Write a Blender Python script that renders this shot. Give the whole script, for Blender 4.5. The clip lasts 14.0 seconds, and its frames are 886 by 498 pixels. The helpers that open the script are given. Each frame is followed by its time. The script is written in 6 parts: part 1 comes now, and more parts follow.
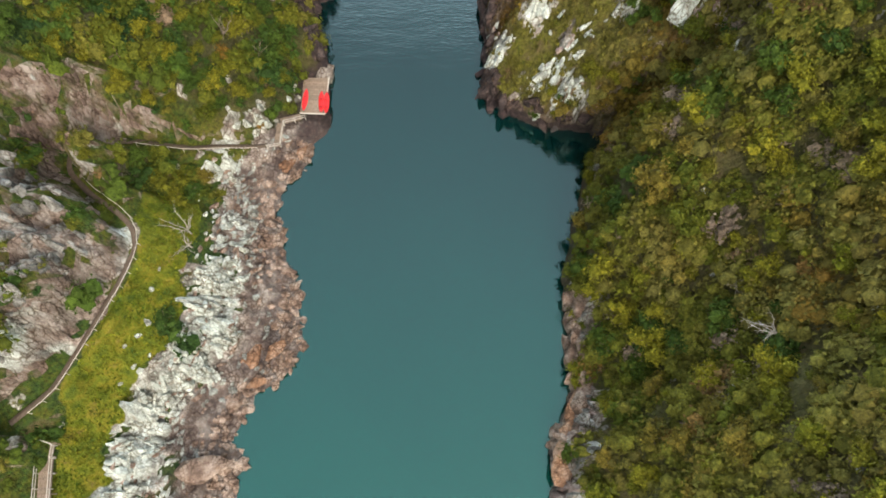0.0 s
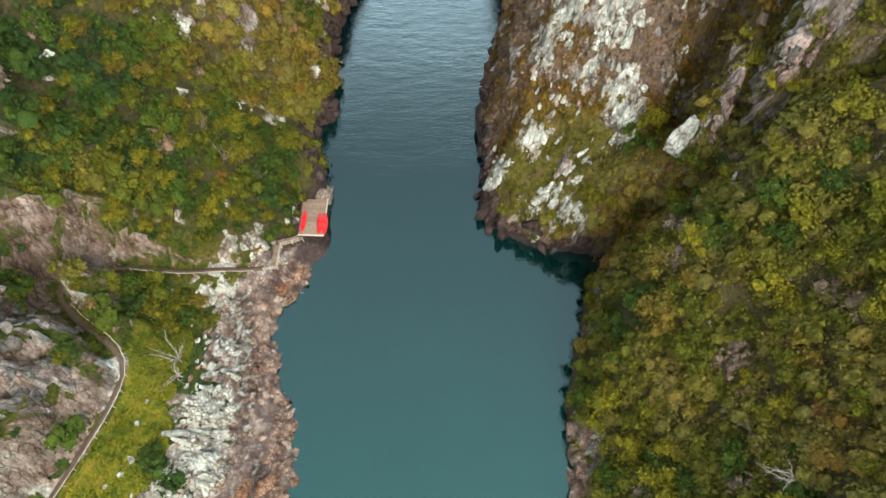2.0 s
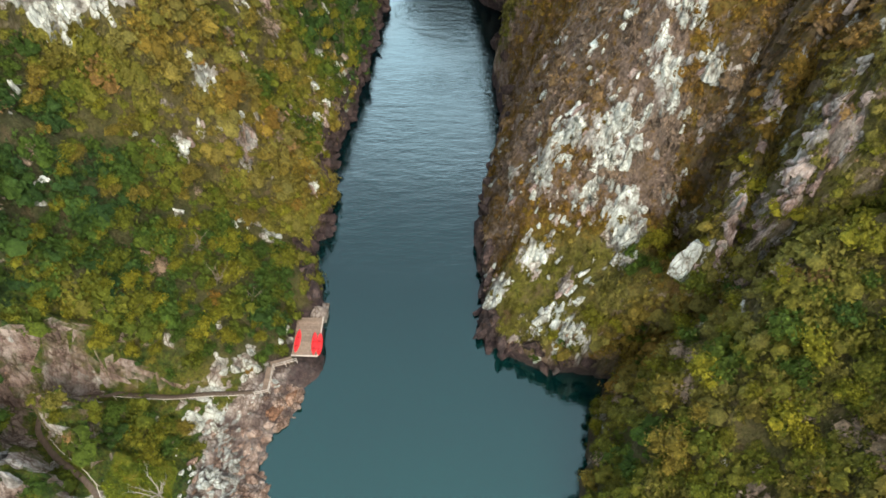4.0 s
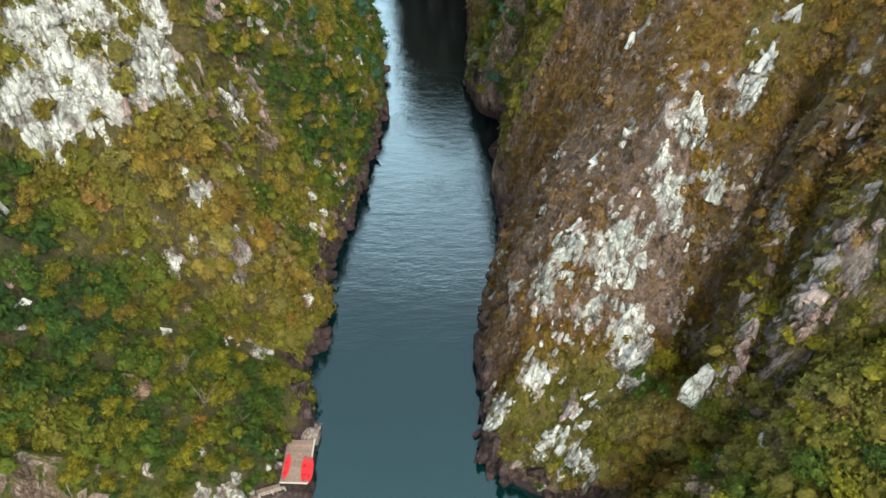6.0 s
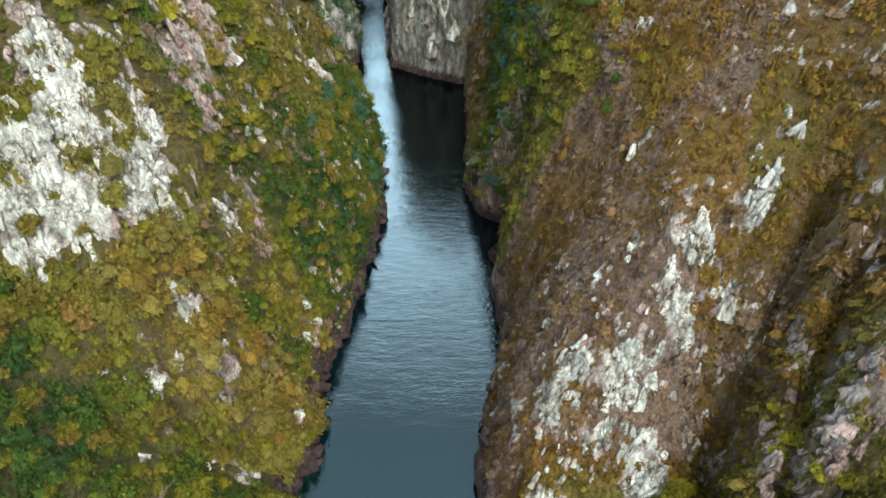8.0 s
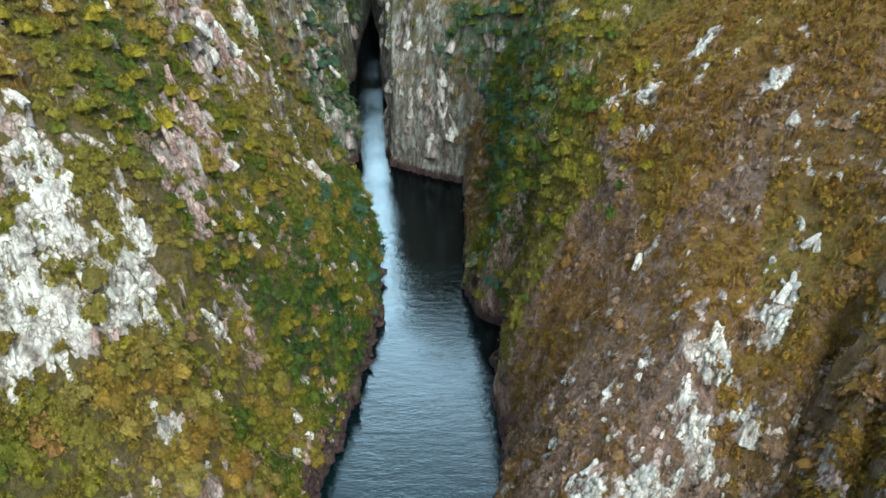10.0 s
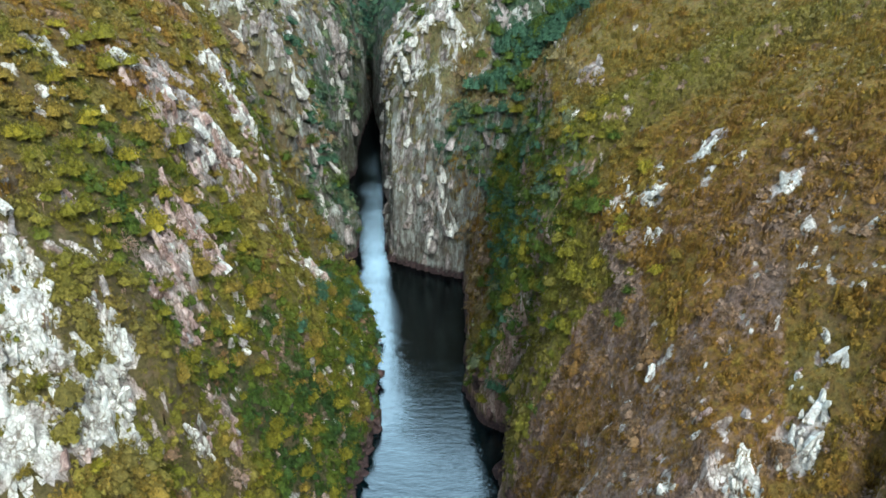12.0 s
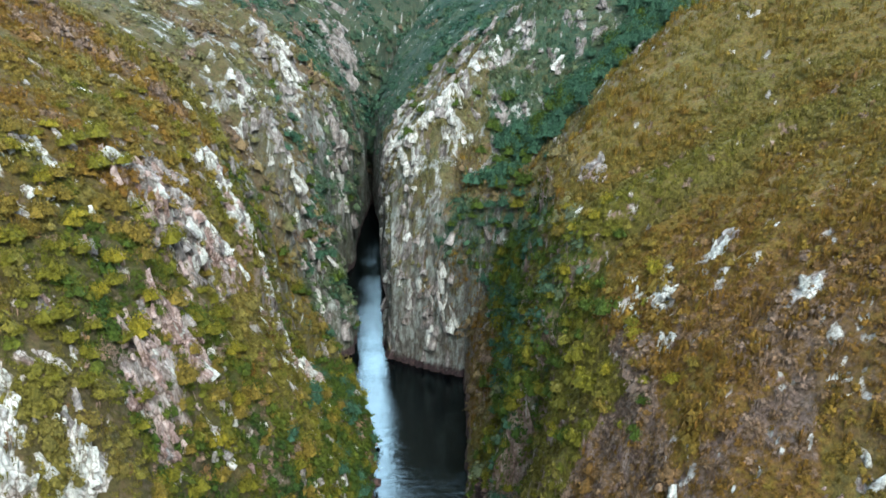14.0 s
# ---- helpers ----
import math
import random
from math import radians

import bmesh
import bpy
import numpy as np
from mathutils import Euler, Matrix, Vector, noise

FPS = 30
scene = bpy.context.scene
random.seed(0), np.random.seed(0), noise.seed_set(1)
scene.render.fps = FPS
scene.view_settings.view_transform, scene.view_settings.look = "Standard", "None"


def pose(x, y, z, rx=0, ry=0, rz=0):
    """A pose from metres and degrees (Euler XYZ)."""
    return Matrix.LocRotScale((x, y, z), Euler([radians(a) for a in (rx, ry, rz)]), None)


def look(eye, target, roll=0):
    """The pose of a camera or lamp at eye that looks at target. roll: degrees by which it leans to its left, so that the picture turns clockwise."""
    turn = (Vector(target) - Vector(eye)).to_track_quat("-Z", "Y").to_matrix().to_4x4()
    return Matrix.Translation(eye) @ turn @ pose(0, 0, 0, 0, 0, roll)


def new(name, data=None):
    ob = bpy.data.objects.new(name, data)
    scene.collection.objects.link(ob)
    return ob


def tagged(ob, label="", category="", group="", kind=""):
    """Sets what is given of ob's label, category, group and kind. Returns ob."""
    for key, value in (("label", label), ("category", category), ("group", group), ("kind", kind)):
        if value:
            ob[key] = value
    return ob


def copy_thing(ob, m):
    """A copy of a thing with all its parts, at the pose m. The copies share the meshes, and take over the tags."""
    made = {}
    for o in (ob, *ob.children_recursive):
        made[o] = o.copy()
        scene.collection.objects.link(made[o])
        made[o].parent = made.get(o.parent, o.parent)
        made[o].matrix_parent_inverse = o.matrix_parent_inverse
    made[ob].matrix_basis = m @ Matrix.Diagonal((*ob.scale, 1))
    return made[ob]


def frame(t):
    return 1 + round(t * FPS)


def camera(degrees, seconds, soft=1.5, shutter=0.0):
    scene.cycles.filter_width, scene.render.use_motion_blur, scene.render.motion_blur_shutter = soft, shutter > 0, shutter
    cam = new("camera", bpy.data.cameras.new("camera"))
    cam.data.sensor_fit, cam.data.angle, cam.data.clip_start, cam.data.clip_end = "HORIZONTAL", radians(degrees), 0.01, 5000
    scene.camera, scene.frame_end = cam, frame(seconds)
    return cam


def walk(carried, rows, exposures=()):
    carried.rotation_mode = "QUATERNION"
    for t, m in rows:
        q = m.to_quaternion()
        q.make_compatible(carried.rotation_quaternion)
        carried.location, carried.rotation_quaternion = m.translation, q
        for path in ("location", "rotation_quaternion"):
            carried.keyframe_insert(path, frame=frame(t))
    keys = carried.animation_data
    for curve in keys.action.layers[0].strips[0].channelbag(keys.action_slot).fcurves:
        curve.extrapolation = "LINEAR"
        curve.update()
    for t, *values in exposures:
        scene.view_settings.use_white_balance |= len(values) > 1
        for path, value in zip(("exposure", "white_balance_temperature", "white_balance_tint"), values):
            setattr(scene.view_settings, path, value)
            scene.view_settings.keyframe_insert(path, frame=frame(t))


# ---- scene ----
# camera: a drone that flies level up the gorge and tilts up steadily
cam = camera(65.3, 14.0, soft=1.75)
METRES, EYE, TILT, LEAN, TURN = 34.0, 89.0, -69.7, 0.0, 0.0
ROWS = [
    (0.0, 0.0, 0.0, 0.0, -0.0, 0.0, 0.0),
    (0.5, -0.0029, 0.0113, 0.0345, -0.09, 1.93, -0.01),
    (1.0, -0.0025, 0.0231, 0.0671, -0.11, 3.8, 0.01),
    (1.5, -0.0035, 0.0341, 0.1003, -0.15, 5.7, 0.02),
    (2.0, -0.0048, 0.0453, 0.1319, -0.2, 7.59, 0.04),
    (2.5, -0.0058, 0.0567, 0.1648, -0.24, 9.45, 0.05),
    (3.0, -0.0067, 0.0684, 0.1983, -0.29, 11.31, 0.07),
    (5.5, -0.0003, 0.1318, 0.3644, -0.33, 20.54, 0.11),
    (6.0, -0.0007, 0.144, 0.3985, -0.38, 22.34, 0.13),
    (6.5, 0.0009, 0.1574, 0.4317, -0.38, 24.17, 0.14),
    (7.0, 0.0005, 0.17, 0.4666, -0.41, 25.95, 0.16),
    (7.5, 0.0022, 0.1827, 0.5019, -0.41, 27.75, 0.16),
    (8.0, 0.0015, 0.1956, 0.5358, -0.44, 29.55, 0.19),
    (10.5, 0.0009, 0.2602, 0.7011, -0.5, 38.71, 0.3),
    (11.0, 0.0023, 0.2729, 0.7342, -0.47, 40.51, 0.3),
    (11.5, 0.0008, 0.2853, 0.7668, -0.49, 42.35, 0.33),
    (12.0, 0.0, 0.2973, 0.8002, -0.48, 44.16, 0.36),
    (12.5, -0.0005, 0.309, 0.8339, -0.49, 45.98, 0.37),
    (13.0, -0.0008, 0.3213, 0.868, -0.49, 47.8, 0.39),
    (13.5, -0.0016, 0.3339, 0.903, -0.48, 49.62, 0.41),
    (14.0, -0.003, 0.3466, 0.9373, -0.47, 51.45, 0.44),
]
EXPOSURE = 1.2
walk(cam, [(t, pose(0, 0, EYE, TILT, LEAN, TURN) @ pose(METRES * x, METRES * y, METRES * z, 90 + pitch, roll, yaw)) for t, x, y, z, yaw, pitch, roll in ROWS],
     exposures=((0.0, EXPOSURE, 6800, 10), (3.0, EXPOSURE, 6750, 10), (8.0, EXPOSURE + 0.04, 6300, 10), (14.0, EXPOSURE + 0.11, 5850, 10)))

# light: bright overcast sky, a weak wide sun from over the hill
SUN_HEIGHT, SUN_TURN = 47.0, 160.0
world = bpy.data.worlds.new("sky")
scene.world = world
world.use_nodes = True
sky = world.node_tree.nodes.new("ShaderNodeTexSky")
sky.sky_type, sky.sun_disc = "NISHITA", False
sky.sun_elevation, sky.sun_rotation = radians(SUN_HEIGHT), radians(SUN_TURN)
sky.air_density, sky.dust_density, sky.ozone_density = 1.0, 10.0, 1.0
backing = world.node_tree.nodes["Background"]
backing.inputs["Strength"].default_value = 0.13
# thin cloud over the whole sky, brighter low down than overhead
cloud_way = world.node_tree.nodes.new("ShaderNodeTexCoord")
cloud_up = world.node_tree.nodes.new("ShaderNodeSeparateXYZ")
cloud = world.node_tree.nodes.new("ShaderNodeValToRGB")
cloud.color_ramp.elements[0].position, cloud.color_ramp.elements[0].color = 0.0, (0.7, 0.89, 1.0, 1)
cloud.color_ramp.elements[1].position, cloud.color_ramp.elements[1].color = 0.8, (0.34, 0.4, 0.45, 1)
lift = world.node_tree.nodes.new("ShaderNodeMix")
lift.data_type, lift.blend_type = "RGBA", "MIX"
lift.inputs[0].default_value = 0.6
gain = world.node_tree.nodes.new("ShaderNodeVectorMath")
gain.operation = "SCALE"
gain.inputs["Scale"].default_value = 9.0
world.node_tree.links.new(cloud_way.outputs["Generated"], cloud_up.inputs[0])
world.node_tree.links.new(cloud_up.outputs["Z"], cloud.inputs[0])
# the cloud glows most low over the head of the gorge
glow = world.node_tree.nodes.new("ShaderNodeMapRange")
glow.interpolation_type = "SMOOTHSTEP"
glow.inputs["From Min"].default_value, glow.inputs["From Max"].default_value = 0.58, 0.93
glow.inputs["To Min"].default_value, glow.inputs["To Max"].default_value = 1.0, 12.0
world.node_tree.links.new(cloud_up.outputs["Y"], glow.inputs["Value"])
thin = world.node_tree.nodes.new("ShaderNodeVectorMath")
thin.operation = "SCALE"
world.node_tree.links.new(cloud.outputs[0], thin.inputs[0])
world.node_tree.links.new(glow.outputs["Result"], thin.inputs["Scale"])
world.node_tree.links.new(thin.outputs[0], gain.inputs[0])
world.node_tree.links.new(sky.outputs[0], lift.inputs[6])
world.node_tree.links.new(gain.outputs[0], lift.inputs[7])
world.node_tree.links.new(lift.outputs[2], backing.inputs["Color"])
sun_data = bpy.data.lights.new("sun", "SUN")
sun_data.energy, sun_data.angle, sun_data.color = 1.25, radians(25), (1.0, 0.95, 0.86)
sun = new("sun", sun_data)
sun.matrix_world = look((0, 0, 300), Vector((0, 0, 300)) - Vector((math.sin(radians(SUN_TURN)) * math.cos(radians(SUN_HEIGHT)), math.cos(radians(SUN_TURN)) * math.cos(radians(SUN_HEIGHT)), math.sin(radians(SUN_HEIGHT)))))

# ---- materials ----
def material(name, rough=0.8):
    m = bpy.data.materials.new(name)
    m.use_nodes = True
    bsdf = m.node_tree.nodes["Principled BSDF"]
    bsdf.inputs["Roughness"].default_value = rough
    bsdf.inputs["Specular IOR Level"].default_value = 0.25
    return m, m.node_tree.nodes, m.node_tree.links, bsdf


def tex_noise(nodes, links, scale, detail=4.0, stretch=None, rough=0.6):
    """Noise in world metres: scale is cells a metre."""
    geo = nodes.new("ShaderNodeNewGeometry")
    n = nodes.new("ShaderNodeTexNoise")
    n.inputs["Scale"].default_value, n.inputs["Detail"].default_value, n.inputs["Roughness"].default_value = scale, detail, rough
    if stretch:
        mp = nodes.new("ShaderNodeMapping")
        mp.inputs["Scale"].default_value = stretch
        links.new(geo.outputs["Position"], mp.inputs["Vector"])
        links.new(mp.outputs[0], n.inputs["Vector"])
    else:
        links.new(geo.outputs["Position"], n.inputs["Vector"])
    return n.outputs["Fac"]


def ramp(nodes, links, fac, *stops):
    r = nodes.new("ShaderNodeValToRGB")
    while len(r.color_ramp.elements) < len(stops):
        r.color_ramp.elements.new(0.5)
    for e, (at, colour) in zip(r.color_ramp.elements, stops):
        e.position = at
        e.color = (*colour, 1) if len(colour) == 3 else (colour[0],) * 3 + (1,)
    links.new(fac, r.inputs[0])
    return r.outputs[0]


def blend(nodes, links, fac, a, b, how="MIX"):
    n = nodes.new("ShaderNodeMix")
    n.data_type, n.blend_type = "RGBA", how
    for value, socket in ((fac, n.inputs[0]), (a, n.inputs[6]), (b, n.inputs[7])):
        if isinstance(value, (int, float)):
            socket.default_value = value
        elif isinstance(value, tuple):
            socket.default_value = (*value, 1)
        else:
            links.new(value, socket)
    return n.outputs[2]


def sums(nodes, links, how, a, b=0.0):
    n = nodes.new("ShaderNodeMath")
    n.operation, n.use_clamp = how, False
    for value, socket in ((a, n.inputs[0]), (b, n.inputs[1])):
        if isinstance(value, (int, float)):
            socket.default_value = value
        else:
            links.new(value, socket)
    return n.outputs[0]


def bump(nodes, links, bsdf, height, strength, distance=0.1):
    b = nodes.new("ShaderNodeBump")
    b.inputs["Strength"].default_value, b.inputs["Distance"].default_value = strength, distance
    links.new(height, b.inputs["Height"])
    links.new(b.outputs[0], bsdf.inputs["Normal"])


def attribute(nodes, name):
    a = nodes.new("ShaderNodeAttribute")
    a.attribute_name = name
    return a.outputs["Fac"]


def rock_colour(nodes, links, dark, mid, light):
    """Weathered quartzite: fine grain, lichen clouds, cracks and rusty seams."""
    clouds = tex_noise(nodes, links, 0.55, 6.0, (1.0, 1.0, 0.45), 0.68)
    base = ramp(nodes, links, clouds, (0.3, dark), (0.47, mid), (0.6, light))
    fine = tex_noise(nodes, links, 5.0, 4.0)
    base = blend(nodes, links, 0.3, base, ramp(nodes, links, fine, (0.3, (0.62, 0.6, 0.58)), (0.7, (1.0, 1.0, 1.0))), "MULTIPLY")
    geo = nodes.new("ShaderNodeNewGeometry")
    mp = nodes.new("ShaderNodeMapping")
    mp.inputs["Scale"].default_value, mp.inputs["Rotation"].default_value = (0.9, 0.9, 0.22), (0.25, 0.3, 0.5)
    links.new(geo.outputs["Position"], mp.inputs["Vector"])
    warp = nodes.new("ShaderNodeVectorMath")
    warp.operation = "ADD"
    links.new(mp.outputs[0], warp.inputs[0])
    links.new(tex_noise(nodes, links, 0.8, 3.0), warp.inputs[1])
    v = nodes.new("ShaderNodeTexVoronoi")
    v.feature = "DISTANCE_TO_EDGE"
    links.new(warp.outputs[0], v.inputs["Vector"])
    cracks = ramp(nodes, links, v.outputs["Distance"], (0.0, (0.1,)), (0.035, (0.55,)), (0.1, (1.0,)))
    joint_way = nodes.new("ShaderNodeVectorMath")
    joint_way.operation = "SCALE"
    joint_way.inputs["Scale"].default_value = 0.36
    links.new(warp.outputs[0], joint_way.inputs[0])
    joints = nodes.new("ShaderNodeTexVoronoi")
    joints.feature = "DISTANCE_TO_EDGE"
    links.new(joint_way.outputs[0], joints.inputs["Vector"])
    fissures = ramp(nodes, links, joints.outputs["Distance"], (0.0, (0.16, 0.12, 0.09)), (0.05, (0.34, 0.27, 0.2)), (0.12, (0.9, 0.88, 0.84)), (0.2, (1.0, 1.0, 1.0)))
    streak = tex_noise(nodes, links, 1.1, 5.0, (1.0, 1.0, 0.14), 0.7)
    base = blend(nodes, links, 0.55, base, ramp(nodes, links, streak, (0.34, (0.28, 0.26, 0.25)), (0.5, (0.85, 0.84, 0.82)), (0.66, (1.2, 1.2, 1.18))), "MULTIPLY")
    rust = ramp(nodes, links, tex_noise(nodes, links, 0.9, 4.0), (0.6, (0.0,)), (0.75, (0.5,)))
    base = blend(nodes, links, rust, base, (0.30, 0.17, 0.09))
    base = blend(nodes, links, ramp(nodes, links, tex_noise(nodes, links, 0.4, 4.0), (0.38, (0.15,)), (0.6, (0.85,))), base, fissures, "MULTIPLY")
    return blend(nodes, links, 0.4, base, cracks, "MULTIPLY"), blend(nodes, links, 0.5, cracks, fissures), fine


def tide_stain(nodes, links, colour):
    """Dark weed and iron stain where the water reaches."""
    geo = nodes.new("ShaderNodeNewGeometry")
    sep = nodes.new("ShaderNodeSeparateXYZ")
    links.new(geo.outputs["Position"], sep.inputs[0])
    level = sums(nodes, links, "SUBTRACT", sep.outputs["Z"], sums(nodes, links, "MULTIPLY", tex_noise(nodes, links, 0.45, 4.0), 5.0))
    wet = ramp(nodes, links, sums(nodes, links, "ADD", sums(nodes, links, "MULTIPLY", level, 0.4), 0.5), (0.05, (1.0,)), (0.55, (0.0,)))
    reach = nodes.new("ShaderNodeMapRange")
    reach.inputs["From Min"].default_value, reach.inputs["From Max"].default_value = 42.0, 54.0
    reach.inputs["To Min"].default_value, reach.inputs["To Max"].default_value = 0.55, 1.0
    links.new(sep.outputs["Y"], reach.inputs["Value"])
    wet = sums(nodes, links, "MULTIPLY", wet, reach.outputs["Result"])
    stain = ramp(nodes, links, tex_noise(nodes, links, 1.6, 4.0), (0.3, (0.018, 0.014, 0.015)), (0.55, (0.048, 0.033, 0.033)), (0.75, (0.1, 0.066, 0.056)))
    return blend(nodes, links, wet, colour, stain)


def stone(name, dark, mid, light, tide=True):
    m, n, l, b = material(name, 0.85)
    colour, cracks, fine = rock_colour(n, l, dark, mid, light)
    info = n.new("ShaderNodeObjectInfo")
    colour = blend(n, l, 0.5, colour, ramp(n, l, info.outputs["Random"], (0.0, (0.62, 0.6, 0.6)), (1.0, (1.0, 1.0, 1.0))), "MULTIPLY")
    l.new(tide_stain(n, l, colour) if tide else colour, b.inputs["Base Color"])
    bump(n, l, b, blend(n, l, 0.5, fine, cracks), 0.8, 0.15)
    return m


WHITE_ROCK = stone("white_quartzite", (0.26, 0.26, 0.235), (0.58, 0.635, 0.585), (0.8, 0.88, 0.83))
GREY_ROCK = stone("grey_quartzite", (0.10, 0.096, 0.09), (0.23, 0.226, 0.212), (0.45, 0.45, 0.43))
PINK_ROCK = stone("pink_quartzite", (0.17, 0.12, 0.11), (0.36, 0.27, 0.24), (0.62, 0.54, 0.5))
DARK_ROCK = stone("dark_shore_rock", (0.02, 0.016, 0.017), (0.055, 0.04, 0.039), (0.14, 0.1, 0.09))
BROWN_ROCK = stone("brown_boulder", (0.10, 0.07, 0.055), (0.26, 0.18, 0.14), (0.48, 0.38, 0.32), tide=False)
ORANGE_ROCK = stone("orange_boulder", (0.16, 0.09, 0.06), (0.36, 0.2, 0.12), (0.5, 0.34, 0.25), tide=False)


PLANT_HUES = ((0.0, (0.024, 0.054, 0.016)), (0.16, (0.044, 0.078, 0.013)), (0.3, (0.09, 0.102, 0.013)), (0.44, (0.13, 0.121, 0.022)),
              (0.58, (0.136, 0.121, 0.034)), (0.72, (0.162, 0.118, 0.022)), (0.86, (0.158, 0.09, 0.019)), (1.0, (0.19, 0.142, 0.116)))
# upper gorge plants, distance haze put into the hues: blue-green, grey-green, dull olive
HAZED_HUES = ((0.0, (0.024, 0.07, 0.05)), (0.2, (0.045, 0.095, 0.06)), (0.45, (0.105, 0.125, 0.066)), (0.65, (0.15, 0.14, 0.062)), (0.82, (0.16, 0.12, 0.07)), (1.0, (0.17, 0.125, 0.105)))


def ground_material():
    m, n, l, b = material("ground", 0.92)
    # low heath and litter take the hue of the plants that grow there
    mottle = sums(n, l, "MULTIPLY", sums(n, l, "SUBTRACT", tex_noise(n, l, 0.9, 5.0, None, 0.7), 0.5), 0.9)
    hue = sums(n, l, "ADD", attribute(n, "tone"), mottle)
    # far up the gorge the ground cover takes the hazed hues
    soil = blend(n, l, attribute(n, "upper"), ramp(n, l, hue, *PLANT_HUES), ramp(n, l, hue, *HAZED_HUES))
    tufts = tex_noise(n, l, 2.2, 4.0, None, 0.65)
    soil = blend(n, l, 0.85, soil, ramp(n, l, tufts, (0.32, (0.22, 0.2, 0.18)), (0.5, (0.75, 0.75, 0.72)), (0.68, (1.25, 1.25, 1.15))), "MULTIPLY")
    # brown soil under bush, with the shade of the gaps put into its colour
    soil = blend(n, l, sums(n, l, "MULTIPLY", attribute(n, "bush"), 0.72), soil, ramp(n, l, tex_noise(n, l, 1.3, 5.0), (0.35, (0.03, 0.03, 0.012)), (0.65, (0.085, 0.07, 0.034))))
    soil = blend(n, l, ramp(n, l, tex_noise(n, l, 0.33, 6.0), (0.56, (0.0,)), (0.7, (0.7,))), soil, (0.13, 0.09, 0.05))
    bare, cracks, fine = rock_colour(n, l, (0.12, 0.086, 0.072), (0.27, 0.195, 0.165), (0.46, 0.39, 0.35))
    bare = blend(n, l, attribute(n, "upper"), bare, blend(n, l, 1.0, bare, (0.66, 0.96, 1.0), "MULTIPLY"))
    pale, _, _ = rock_colour(n, l, (0.18, 0.168, 0.15), (0.48, 0.52, 0.48), (0.77, 0.85, 0.82))
    geo = n.new("ShaderNodeNewGeometry")
    sep = n.new("ShaderNodeSeparateXYZ")
    l.new(geo.outputs["True Normal"], sep.inputs[0])
    steep = sums(n, l, "ADD", sep.outputs["Z"], sums(n, l, "MULTIPLY", tex_noise(n, l, 0.5, 4.0), 0.5))
    cliff = ramp(n, l, steep, (0.34, (1.0,)), (0.54, (0.0,)))
    cliff = sums(n, l, "MULTIPLY", cliff, sums(n, l, "SUBTRACT", 1.0, sums(n, l, "MULTIPLY", attribute(n, "bush"), 0.8)))
    colour = blend(n, l, cliff, soil, bare)
    edge = sums(n, l, "ADD", attribute(n, "rock"), sums(n, l, "MULTIPLY", sums(n, l, "SUBTRACT", tex_noise(n, l, 1.5, 5.0, (1.0, 1.0, 0.5)), 0.5), 1.3))
    mask = ramp(n, l, edge, (0.42, (0.0,)), (0.58, (1.0,)))
    kind = blend(n, l, attribute(n, "pale"), bare, pale)
    colour = blend(n, l, mask, colour, kind)
    turf = ramp(n, l, tex_noise(n, l, 0.6, 6.0), (0.3, (0.05, 0.085, 0.01)), (0.46, (0.135, 0.16, 0.014)), (0.6, (0.2, 0.18, 0.018)), (0.74, (0.18, 0.135, 0.05)))
    turf = blend(n, l, 0.5, turf, ramp(n, l, tex_noise(n, l, 4.0, 4.0), (0.3, (0.5, 0.5, 0.4)), (0.7, (1.1, 1.1, 1.0))), "MULTIPLY")
    lawn = sums(n, l, "ADD", attribute(n, "lawn"), sums(n, l, "MULTIPLY", sums(n, l, "SUBTRACT", tex_noise(n, l, 0.8, 4.0), 0.5), 0.7))
    colour = blend(n, l, ramp(n, l, lawn, (0.42, (0.0,)), (0.6, (1.0,))), colour, turf)
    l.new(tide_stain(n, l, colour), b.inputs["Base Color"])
    bump(n, l, b, blend(n, l, 0.5, tufts, cracks), 0.8, 0.35)
    return m


